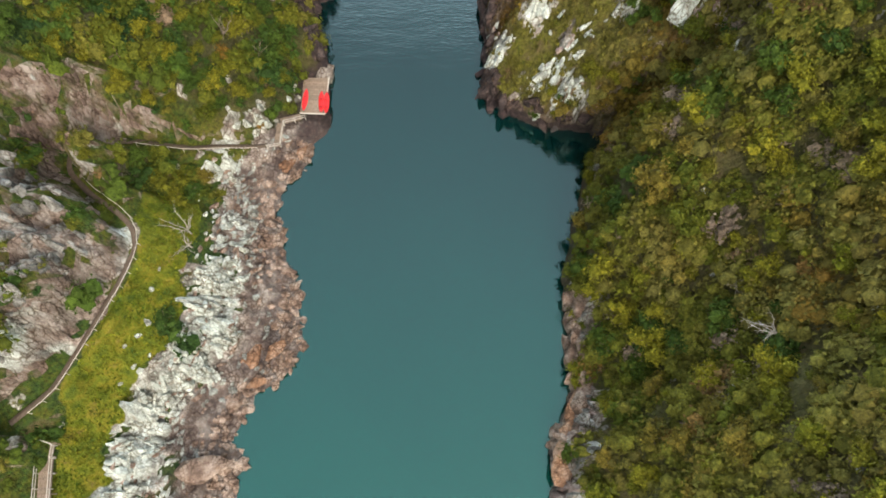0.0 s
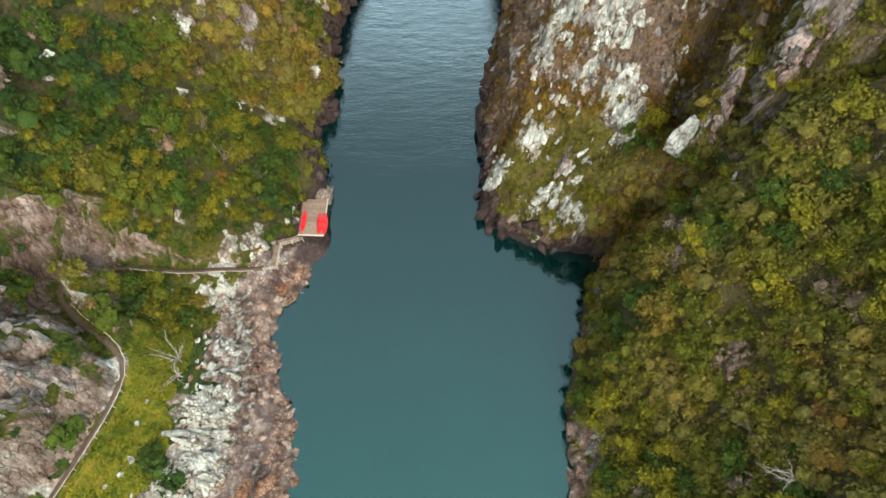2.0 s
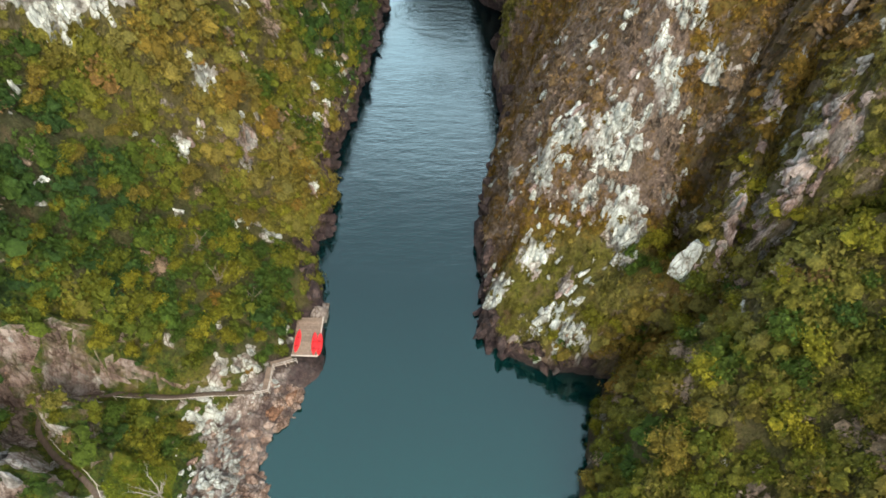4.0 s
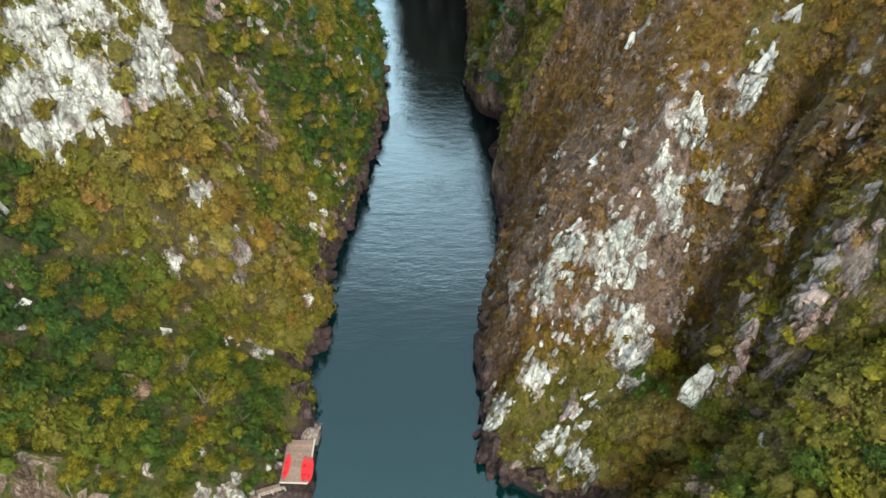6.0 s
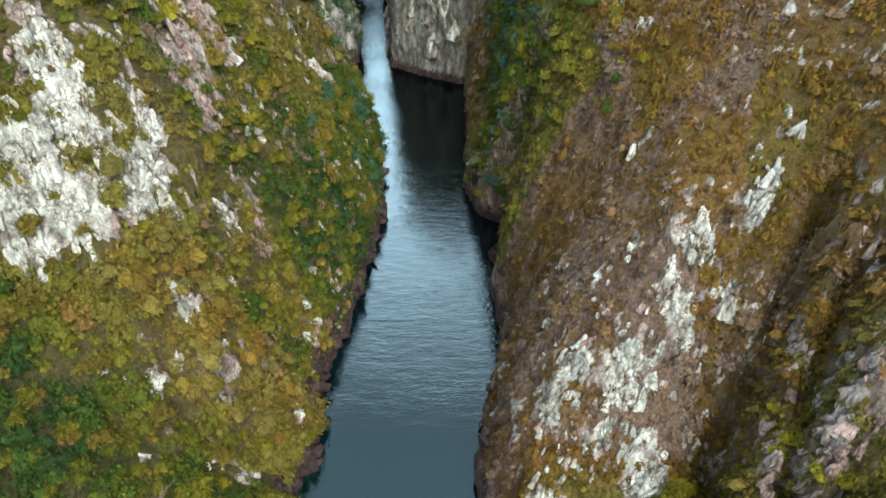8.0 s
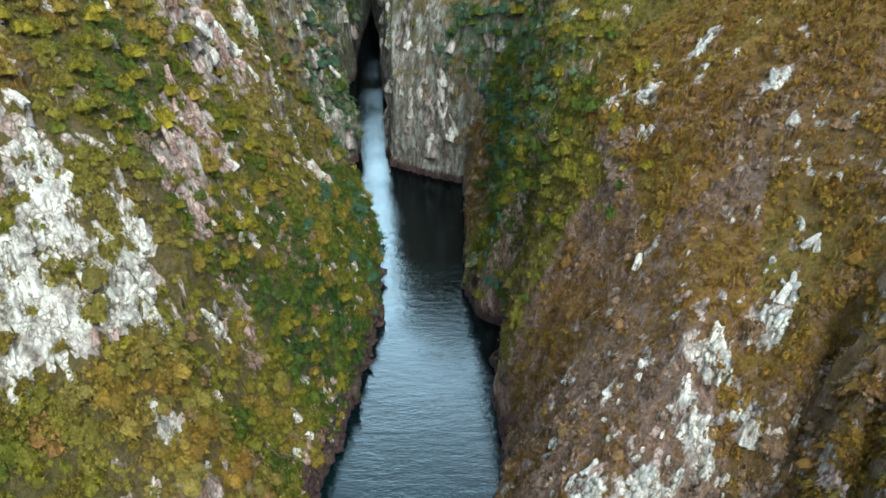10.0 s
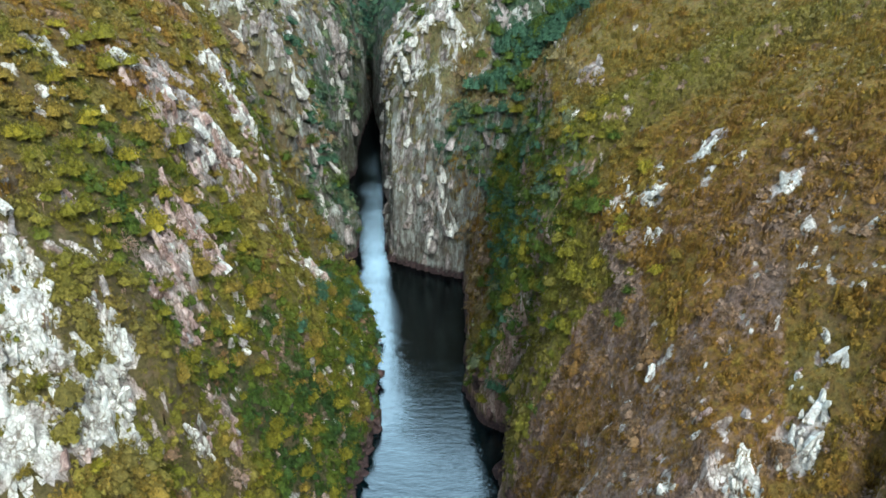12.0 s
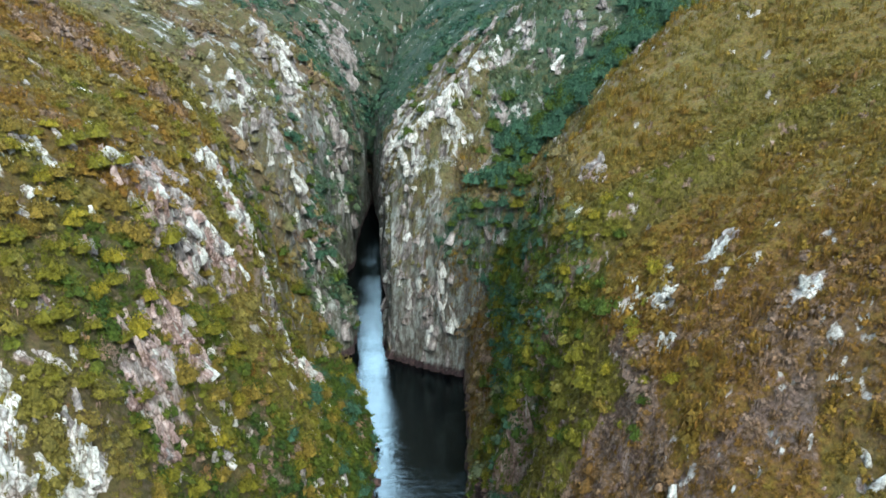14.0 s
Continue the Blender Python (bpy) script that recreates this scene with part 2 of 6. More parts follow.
def water_material():
    """Dark river water under a still, glossy skin: what shows is mostly the sky and the cliffs in it."""
    m, n, l, b = material("river_water", 0.6)
    b.inputs["Specular IOR Level"].default_value = 0.0
    geo = n.new("ShaderNodeNewGeometry")
    sep = n.new("ShaderNodeSeparateXYZ")
    l.new(geo.outputs["Position"], sep.inputs[0])
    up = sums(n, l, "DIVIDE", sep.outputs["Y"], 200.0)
    # teal sea water, darker upriver with tannin plus painted-in gorge shade and cliff reflections
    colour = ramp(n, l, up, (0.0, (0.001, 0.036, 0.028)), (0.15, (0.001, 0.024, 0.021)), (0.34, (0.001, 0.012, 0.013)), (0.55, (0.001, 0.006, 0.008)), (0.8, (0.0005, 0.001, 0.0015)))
    colour = blend(n, l, 0.5, colour, ramp(n, l, tex_noise(n, l, 0.05, 3.0), (0.3, (0.6, 0.68, 0.72)), (0.7, (1.2, 1.15, 1.1))), "MULTIPLY")
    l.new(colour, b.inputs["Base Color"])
    # wind ripples lie across the river, finer ones over them; the wind leaves smoother lanes
    swell = tex_noise(n, l, 0.8, 3.0, (0.32, 1.0, 1.0))
    fine = tex_noise(n, l, 2.6, 2.0, (0.45, 1.2, 1.0))
    lanes = ramp(n, l, tex_noise(n, l, 0.07, 3.0, (0.5, 1.0, 1.0)), (0.35, (0.45,)), (0.6, (1.0,)))
    height = sums(n, l, "MULTIPLY", blend(n, l, 0.35, swell, fine), sums(n, l, "MULTIPLY", lanes, ramp(n, l, up, (0.28, (0.32,)), (0.62, (1.0,)))))
    relief = n.new("ShaderNodeBump")
    relief.inputs["Strength"].default_value, relief.inputs["Distance"].default_value = 0.45, 0.32
    l.new(height, relief.inputs["Height"])
    skin = n.new("ShaderNodeBsdfGlossy")
    skin.inputs["Roughness"].default_value = 0.03
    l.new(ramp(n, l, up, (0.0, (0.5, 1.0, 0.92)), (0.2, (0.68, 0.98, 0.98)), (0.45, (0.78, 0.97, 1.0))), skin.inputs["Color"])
    l.new(relief.outputs[0], skin.inputs["Normal"])
    both = n.new("ShaderNodeMixShader")
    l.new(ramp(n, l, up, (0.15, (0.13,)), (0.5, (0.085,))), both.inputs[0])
    l.new(b.outputs[0], both.inputs[1])
    l.new(skin.outputs[0], both.inputs[2])
    l.new(both.outputs[0], n["Material Output"].inputs["Surface"])
    return m


def leaf_material(name, own=None, hues=PLANT_HUES):
    """Leaves; scrub takes its hue from the plant's tone, a tree from its own colour."""
    m, n, l, b = material(name, 0.7)
    b.inputs["Specular IOR Level"].default_value = 0.1
    geo = n.new("ShaderNodeNewGeometry")
    if own:
        info = n.new("ShaderNodeObjectInfo")
        colour = ramp(n, l, info.outputs["Random"], *own)
    else:
        colour = ramp(n, l, attribute(n, "tone"), *hues)
    island = ramp(n, l, geo.outputs["Random Per Island"], (0.0, (0.66, 0.68, 0.64)), (0.6, (1.0, 1.0, 0.97)), (1.0, (1.32, 1.3, 1.15)))
    colour = blend(n, l, 1.0, colour, island, "MULTIPLY")
    sprays = tex_noise(n, l, 3.2, 4.0, None, 0.7)
    colour = blend(n, l, 0.8, colour, ramp(n, l, sprays, (0.33, (0.3, 0.32, 0.3)), (0.5, (0.9, 0.92, 0.88)), (0.66, (1.4, 1.36, 1.25))), "MULTIPLY")
    l.new(colour, b.inputs["Base Color"])
    bump(n, l, b, sprays, 0.7, 0.2)
    return m


def wood(name, a, c):
    m, n, l, b = material(name, 0.75)
    g = tex_noise(n, l, 7.0, 4.0, (1.0, 0.3, 1.0))
    colour = ramp(n, l, g, (0.3, a), (0.7, c))
    info = n.new("ShaderNodeObjectInfo")
    l.new(blend(n, l, 0.6, colour, ramp(n, l, info.outputs["Random"], (0.0, (0.6, 0.6, 0.6)), (1.0, (1.1, 1.08, 1.05))), "MULTIPLY"), b.inputs["Base Color"])
    bump(n, l, b, g, 0.3, 0.02)
    return m


GROUND, WATER, SCRUB_LEAF = ground_material(), water_material(), leaf_material("scrub_leaf")
TURF_LEAF = leaf_material("turf_blade", None, ((0.2, (0.05, 0.095, 0.01)), (0.45, (0.15, 0.175, 0.014)), (0.7, (0.22, 0.19, 0.025))))
HAZED_LEAF = leaf_material("hazed_gorge_leaf", None, HAZED_HUES)
TREE_LEAVES = {
    "dark green": leaf_material("dark_leaf", ((0.0, (0.03, 0.06, 0.013)), (1.0, (0.06, 0.095, 0.015)))),
    "green": leaf_material("green_leaf", ((0.0, (0.08, 0.094, 0.012)), (1.0, (0.152, 0.142, 0.016)))),
    "yellow-green": leaf_material("yellow_leaf", ((0.0, (0.115, 0.125, 0.013)), (1.0, (0.2, 0.178, 0.018)))),
    "olive": leaf_material("olive_leaf", ((0.0, (0.11, 0.095, 0.018)), (1.0, (0.175, 0.135, 0.027)))),
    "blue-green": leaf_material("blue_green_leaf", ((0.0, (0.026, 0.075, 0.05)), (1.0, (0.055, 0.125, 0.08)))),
}
BARK = wood("bark", (0.07, 0.05, 0.035), (0.16, 0.12, 0.09))
TWIG = wood("grey_twig", (0.13, 0.105, 0.08), (0.26, 0.215, 0.17))
DEADWOOD = wood("bleached_wood", (0.26, 0.23, 0.2), (0.5, 0.46, 0.41))
PLANK = wood("weathered_plank", (0.17, 0.125, 0.095), (0.31, 0.24, 0.185))
RAIL_WOOD = wood("pale_rail", (0.45, 0.41, 0.36), (0.66, 0.62, 0.55))
GRAVEL = wood("path_gravel", (0.065, 0.048, 0.036), (0.13, 0.098, 0.075))


def plastic(name, colour, rough=0.4):
    m, n, l, b = material(name, rough)
    l.new(ramp(n, l, tex_noise(n, l, 3.0, 5.0), (0.3, tuple(0.8 * c for c in colour)), (0.7, colour)), b.inputs["Base Color"])
    return m


KAYAK_RED, SEAT_RED, KAYAK_DARK = plastic("red_hull", (0.75, 0.035, 0.04)), plastic("red_seat", (0.5, 0.025, 0.03), 0.55), plastic("dark_fitting", (0.03, 0.03, 0.035), 0.6)
CONCRETE = stone("concrete", (0.24, 0.21, 0.18), (0.36, 0.31, 0.27), (0.45, 0.4, 0.36), tide=False)


# ---- helpers of the scene ----
def mesh_of(name, verts, faces, mat=None, smooth_faces=False):
    """A mesh from arrays of vertices and of faces with one corner count."""
    verts, faces = np.asarray(verts, np.float32), np.asarray(faces, np.int32)
    me = bpy.data.meshes.new(name)
    k = faces.shape[1]
    me.vertices.add(len(verts))
    me.vertices.foreach_set("co", verts.ravel())
    me.loops.add(faces.size)
    me.loops.foreach_set("vertex_index", faces.ravel())
    me.polygons.add(len(faces))
    me.polygons.foreach_set("loop_start", np.arange(0, faces.size, k, dtype=np.int32))
    me.polygons.foreach_set("use_smooth", np.full(len(faces), smooth_faces))
    if mat:
        me.materials.append(mat)
    me.update(calc_edges=True)
    return me


def part(name, bm, mat, parent=None, label=""):
    """One bmesh as one mesh object under a thing or a part."""
    me = bpy.data.meshes.new(name)
    bm.to_mesh(me)
    bm.free()
    me.materials.append(mat)
    ob = new(name, me)
    if parent:
        ob.parent = parent
    return tagged(ob, label)


def box(bm, size, m):
    """A box with slightly broken edges."""
    made = bmesh.ops.create_cube(bm, size=1.0, matrix=m @ Matrix.Diagonal((*size, 1)))
    edges = {e for v in made["verts"] for e in v.link_edges}
    bmesh.ops.bevel(bm, geom=list(edges), offset=min(size) * 0.12, segments=1, affect="EDGES")


def tube(bm, a, b, ra, rb, sides=7):
    a, b = Vector(a), Vector(b)
    turn = (b - a).to_track_quat("Z", "Y").to_matrix().to_4x4()
    bmesh.ops.create_cone(bm, cap_ends=True, segments=sides, radius1=ra, radius2=rb, depth=(b - a).length, matrix=Matrix.Translation((a + b) / 2) @ turn)


def float_attribute(me, name, values):
    a = me.attributes.new(name, "FLOAT", "POINT")
    a.data.foreach_set("value", np.asarray(values, np.float32))


rng = np.random.default_rng(7)
# ---- the lie of the land: two banks, each a shoreline and a row of cross-sections ----
LEFT_Y = [-300, -40, 1.5, 4, 7.5, 13, 15, 19.3, 23.4, 28, 33, 38, 42.4, 44.2, 47.8, 52, 55.4, 61.3, 66, 72, 74.5, 76, 84.5, 91, 99, 109, 119, 126, 135, 146, 165, 181.5, 195.6, 198.6, 207, 209, 219, 235, 252, 268, 284, 304, 337, 382, 420, 470, 560, 700]
LEFT_X = [-40, -30, -25, -24.4, -26, -23.7, -20.6, -18, -18.6, -19.7, -21.8, -22.6, -22.6, -20.5, -19, -16.6, -16.4, -16.9, -18.8, -20.2, -20, -17.9, -18.3, -18.3, -16.7, -14.8, -13.7, -12.7, -11.5, -12.3, -13.3, -17.4, -22.3, -28.7, -29.5, -23.1, -23.8, -30.6, -36, -34.9, -30.9, -33, -33.8, -33, -35, -26, 2, 30]
RIGHT_Y = [-300, -40, 1.5, 6, 10, 13.8, 20.4, 28, 35, 39, 45, 49, 50.6, 51.5, 52.3, 54, 56.8, 60, 65, 71.5, 77.4, 81, 88, 95.5, 104, 112.4, 119, 127.7, 133.4, 136.3, 146, 167.5, 187, 196.5, 200, 206, 213.7, 227, 235, 250, 266, 290, 320, 382, 420, 470, 560, 700]
RIGHT_X = [13, 13, 13.1, 13.2, 14.7, 16.5, 16, 16, 17.6, 18.7, 20.7, 22, 23.5, 19, 13.4, 10, 5.6, 5.7, 6.6, 5.9, 6, 6.7, 8.1, 10.5, 11, 10.2, 10.8, 12.8, 13.1, 9.1, 5.9, 6.9, 7.5, 7.6, -1.6, -10.3, -14.2, -15.1, -14.1, -15.4, -19.4, -20.6, -22.2, -32.5, -34.5, -25.5, 2.5, 30.5]
REACH = np.arange(0, 400.1, 0.5)
SECTIONS = {"left": [], "right": []}


def section(side, y, *steps):
    """Cross-section of one bank at y: pairs of distance from the water and height."""
    d, z = zip(*steps)
    SECTIONS[side].append((y, np.interp(REACH, d, z)))


section("left", -60, (0, 0), (9, 3), (20, 10), (36, 38), (60, 60), (110, 80), (400, 150))
section("left", 0, (0, 0), (2, 0.8), (5, 1.2), (9, 2), (14, 5), (20, 10), (27, 21), (36, 38), (60, 60), (110, 85), (400, 160))
section("left", 15, (0, 0), (2, 0.9), (5, 1.3), (9, 2.5), (14, 7), (19, 10), (23, 18), (36, 40), (60, 62), (110, 88), (400, 170))
section("left", 24, (0, 0), (2, 0.9), (5, 1.5), (9, 3.5), (14, 8.5), (18, 11), (20, 17), (24, 23), (36, 40), (60, 64), (110, 90), (400, 170))
section("left", 32, (0, 0), (2, 0.9), (5, 2), (9, 6), (13, 10), (16, 12), (18, 17), (22, 22), (36, 41), (60, 66), (110, 92), (400, 170))
section("left", 40, (0, 0), (2, 0.8), (5, 1.4), (9, 3), (13, 5.5), (16, 11), (18, 18), (22, 24), (36, 43), (60, 68), (110, 94), (400, 170))
section("left", 48, (0, 0), (2, 1), (5, 1.5), (9, 3.5), (14, 8), (19, 16), (25, 26), (36, 43), (60, 70), (110, 96), (400, 170))
section("left", 56, (0, 0), (2, 1.6), (5, 3.5), (9, 7.5), (14, 12), (20, 18), (27, 27), (36, 43), (60, 72), (110, 98), (400, 170))
section("left", 65, (0, 0), (2, 2), (5, 5), (9, 11), (14, 16), (20, 23), (27, 33), (36, 46), (60, 74), (110, 100), (400, 170))
section("left", 75, (0, 0), (2, 2.5), (5, 7), (9, 14), (14, 25), (20, 32), (27, 37), (36, 51), (60, 76), (110, 102), (400, 170))
section("left", 85, (0, 0), (2, 3), (5, 9), (9, 20), (14, 33), (20, 44), (27, 51), (36, 60), (60, 80), (110, 103), (400, 170))
section("left", 95, (0, 0), (2, 4), (5, 9), (9, 20), (14, 41), (20, 53), (27, 61), (36, 68), (60, 84), (110, 104), (400, 170))
section("left", 105, (0, 0), (2, 4.5), (5, 12), (9, 20), (14, 33), (20, 52), (27, 63), (36, 72), (60, 87), (110, 106), (400, 170))
section("left", 118, (0, 0), (2, 3), (5, 12), (9, 23), (14, 33), (20, 48), (27, 64), (36, 76), (60, 89), (110, 108), (400, 170))
section("left", 132, (0, 0), (2, 4), (5, 11), (9, 21), (14, 34), (20, 47), (27, 63), (36, 75), (60, 91), (110, 110), (400, 170))
section("left", 150, (0, 0), (2, 5), (5, 11), (9, 19), (14, 25), (17, 31), (19.5, 48), (26, 61), (34, 73), (60, 91), (110, 112), (400, 170))
section("left", 165, (0, 0), (2, 4), (5, 8), (10, 13), (15, 16), (19.5, 23), (22.5, 46), (30, 67), (42, 80), (60, 92), (110, 113), (400, 170))
section("left", 178, (0, 0), (2, 3), (5, 6), (10.5, 9), (16, 12), (19.5, 18), (22.5, 43), (29, 68), (40, 84), (58, 93), (110, 114), (400, 170))
section("left", 192, (0, 0), (3, 2), (9, 3.5), (13, 6), (16, 22), (21, 46), (30, 63), (45, 76), (70, 90), (120, 112), (400, 170))
section("left", 203, (0, 0), (1.5, 10), (5, 28), (10, 47), (20, 63), (35, 76), (60, 92), (120, 114), (400, 170))
section("left", 212, (0, 0), (1, 6), (4, 11), (7, 16), (9, 30), (12, 46), (20, 64), (35, 76), (60, 92), (120, 116), (400, 170))
section("left", 235, (0, 0), (1.5, 12), (4, 30), (8, 48), (13, 64), (22, 74), (35, 84), (60, 98), (120, 120), (400, 175))
section("left", 255, (0, 0), (1.5, 20), (4, 45), (8, 64), (20, 78), (30, 86), (60, 100), (120, 122), (400, 175))
section("left", 285, (0, 0), (1, 20), (3, 48), (8, 66), (20, 82), (60, 105), (120, 126), (400, 180))
section("left", 340, (0, 0), (1, 30), (3, 50), (7, 64), (18, 76), (40, 94), (80, 117), (400, 185))
section("left", 400, (0, 0), (2, 28), (6, 46), (15, 60), (40, 86), (80, 114), (400, 185))
section("left", 520, (0, 0), (4, 12), (15, 26), (40, 58), (80, 100), (140, 140), (400, 190))
section("right", -60, (0, 0), (5, 6), (14, 19), (27, 40), (50, 70), (100, 95), (400, 160))
section("right", 0, (0, 0), (2, 2.5), (5, 6), (9, 12), (14, 19), (20, 28), (27, 40), (36, 54), (50, 72), (100, 95), (400, 160))
section("right", 15, (0, 0), (2, 2), (5, 6), (9, 11), (14, 18), (20, 29), (27, 41), (36, 55), (50, 74), (100, 96), (400, 160))
section("right", 24, (0, 0), (2, 2.5), (5, 8), (9, 12.5), (14, 18), (20, 29), (27, 41), (36, 55), (50, 74), (100, 97), (400, 160))
section("right", 32, (0, 0), (2, 5), (5, 15), (9, 19), (14, 24), (20, 31), (27, 41), (36, 55), (50, 75), (100, 98), (400, 160))
section("right", 40, (0, 0), (2, 6), (5, 18), (9, 24), (14, 31), (20, 36), (27, 44), (36, 57), (50, 76), (100, 99), (400, 160))
section("right", 48, (0, 0), (2, 6), (5, 13), (9, 24), (14, 36), (20, 42), (27, 50), (36, 60), (50, 78), (100, 100), (400, 160))
section("right", 52.5, (0, 0), (2, 4), (5, 6.5), (9, 11), (14, 19), (18, 22), (22, 32), (27, 41), (36, 58), (50, 80), (100, 101), (400, 160))
section("right", 58, (0, 0), (2, 2.5), (5, 4.5), (9, 8.5), (14, 14), (20, 17), (24, 15), (28, 31), (36, 52), (50, 80), (100, 101), (400, 160))
section("right", 64, (0, 0), (2, 4), (5, 10), (9, 14), (14, 18), (20, 20), (25, 19), (30, 36), (36, 50), (50, 78), (100, 101), (400, 160))
section("right", 72, (0, 0), (2, 5), (5, 15), (9, 24), (14, 29), (20, 33), (25, 35), (30, 41), (36, 52), (50, 74), (100, 101), (400, 160))
section("right", 80, (0, 0), (2, 5), (5, 16), (9, 27), (14, 34), (20, 42), (27, 44), (36, 53), (50, 72), (100, 100), (400, 160))
section("right", 90, (0, 0), (2, 8), (5, 20), (9, 29), (14, 37), (20, 46), (27, 53), (36, 60), (50, 74), (100, 99), (400, 160))
section("right", 102, (0, 0), (2, 8), (5, 20), (9, 32), (14, 45), (20, 54), (27, 60), (36, 67), (50, 76), (100, 98), (400, 160))
section("right", 115, (0, 0), (2, 12), (5, 28), (9, 41), (14, 49), (20, 55), (27, 62), (36, 69), (50, 77), (100, 97), (400, 160))
section("right", 130, (0, 0), (2, 16), (5, 37), (9, 49), (14, 56), (20, 61), (27, 66), (36, 71), (50, 78), (100, 97), (400, 160))
section("right", 146, (0, 0), (3, 8), (7, 20), (10, 38), (14, 56), (20, 62), (30, 68), (50, 78), (100, 98), (400, 165))
section("right", 165, (0, 0), (3, 8), (7, 20), (11, 42), (15, 65), (22, 70), (35, 78), (50, 84), (100, 103), (400, 165))
section("right", 181, (0, 0), (3, 12), (7, 26), (12, 38), (19, 52), (25, 72), (33, 80), (42, 87), (52, 92), (100, 108), (400, 165))
section("right", 195, (0, 0), (3, 14), (7, 26), (12, 38), (20, 52), (30, 66), (45, 90), (60, 96), (100, 110), (400, 170))
section("right", 206, (0, 0), (2, 18), (7, 38), (13, 48), (20, 50), (27, 48), (36, 58), (50, 73), (70, 92), (110, 114), (400, 170))
section("right", 214, (0, 0), (2, 38), (4, 51), (10, 58), (19, 66), (26, 61), (32, 58), (44, 64), (64, 82), (110, 114), (400, 170))
section("right", 226, (0, 0), (2, 36), (6, 55), (11, 62), (20, 70), (28, 76), (36, 73), (46, 69), (60, 77), (76, 90), (120, 118), (400, 170))
section("right", 250, (0, 0), (2, 38), (4, 46), (10, 52), (20, 64), (30, 77), (44, 94), (60, 99), (85, 106), (130, 124), (400, 170))
section("right", 290, (0, 0), (2, 38), (4, 50), (10, 60), (20, 72), (32, 84), (60, 106), (130, 130), (400, 175))
section("right", 340, (0, 0), (1, 30), (3, 48), (8, 58), (18, 70), (40, 91), (80, 116), (400, 185))
section("right", 400, (0, 0), (2, 28), (6, 46), (15, 60), (40, 86), (80, 114), (400, 185))
section("right", 520, (0, 0), (4, 12), (15, 26), (40, 58), (80, 100), (140, 140), (400, 190))


def lattice(ix, iy, iz):
    h = (ix * 374761393 + iy * 668265263 + iz * 2147483647 + 1013904223).astype(np.int64) & 0xFFFFFFFF
    h = ((h ^ (h >> 13)) * 1274126177) & 0xFFFFFFFF
    h = ((h ^ (h >> 16)) * 1103515245) & 0xFFFFFFFF
    return ((h ^ (h >> 15)) & 0xFFFFFF) / float(0xFFFFFF)


def grain(x, y, z=0.0):
    """Smooth value noise, about -1 to 1, one cell a unit."""
    x, y, z = np.broadcast_arrays(np.asarray(x, float), np.asarray(y, float), np.asarray(z, float))
    fx, fy, fz = np.floor(x), np.floor(y), np.floor(z)
    ix, iy, iz = fx.astype(np.int64), fy.astype(np.int64), fz.astype(np.int64)
    u, v, w = [(q * q * (3 - 2 * q)) for q in (x - fx, y - fy, z - fz)]
    total = 0
    for a in (0, 1):
        for b in (0, 1):
            for c in (0, 1):
                total = total + lattice(ix + a, iy + b, iz + c) * (u if a else 1 - u) * (v if b else 1 - v) * (w if c else 1 - w)
    return total * 2 - 1


def fractal(x, y, z=0.0, octaves=4):
    total, size = 0, 1.0
    for k in range(octaves):
        total = total + grain(x * size + 17 * k, y * size + 31 * k, np.asarray(z) * size) / size
        size *= 2.03
    return total / 1.6


def shore(side, y):
    y = np.asarray(y, float)
    wobble = 0.55 * grain(y / 2.7, 3.3) + 0.3 * grain(y / 1.1, 8.1)
    if side == "left":
        return np.interp(y, LEFT_Y, LEFT_X) + wobble
    return np.interp(y, RIGHT_Y, RIGHT_X) - 0.5 * wobble + 0.3 * grain(y / 1.3, 5.7)


def bank(side, d, y):
    ys = np.array([s[0] for s in SECTIONS[side]])
    table = np.array([s[1] for s in SECTIONS[side]])
    y = np.clip(y, ys[0], ys[-1] - 0.01)
    i = np.clip(np.searchsorted(ys, y, side="right") - 1, 0, len(ys) - 2)
    u = (y - ys[i]) / (ys[i + 1] - ys[i])
    q = np.clip(d / 0.5, 0, len(REACH) - 1.01)
    j = q.astype(int)
    f = q - j
    low = table[i, j] * (1 - f) + table[i, j + 1] * f
    high = table[i + 1, j] * (1 - f) + table[i + 1, j + 1] * f
    return low * (1 - u) + high * u


def smooth(a, b, q):
    q = np.clip((q - a) / (b - a), 0, 1)
    return q * q * (3 - 2 * q)


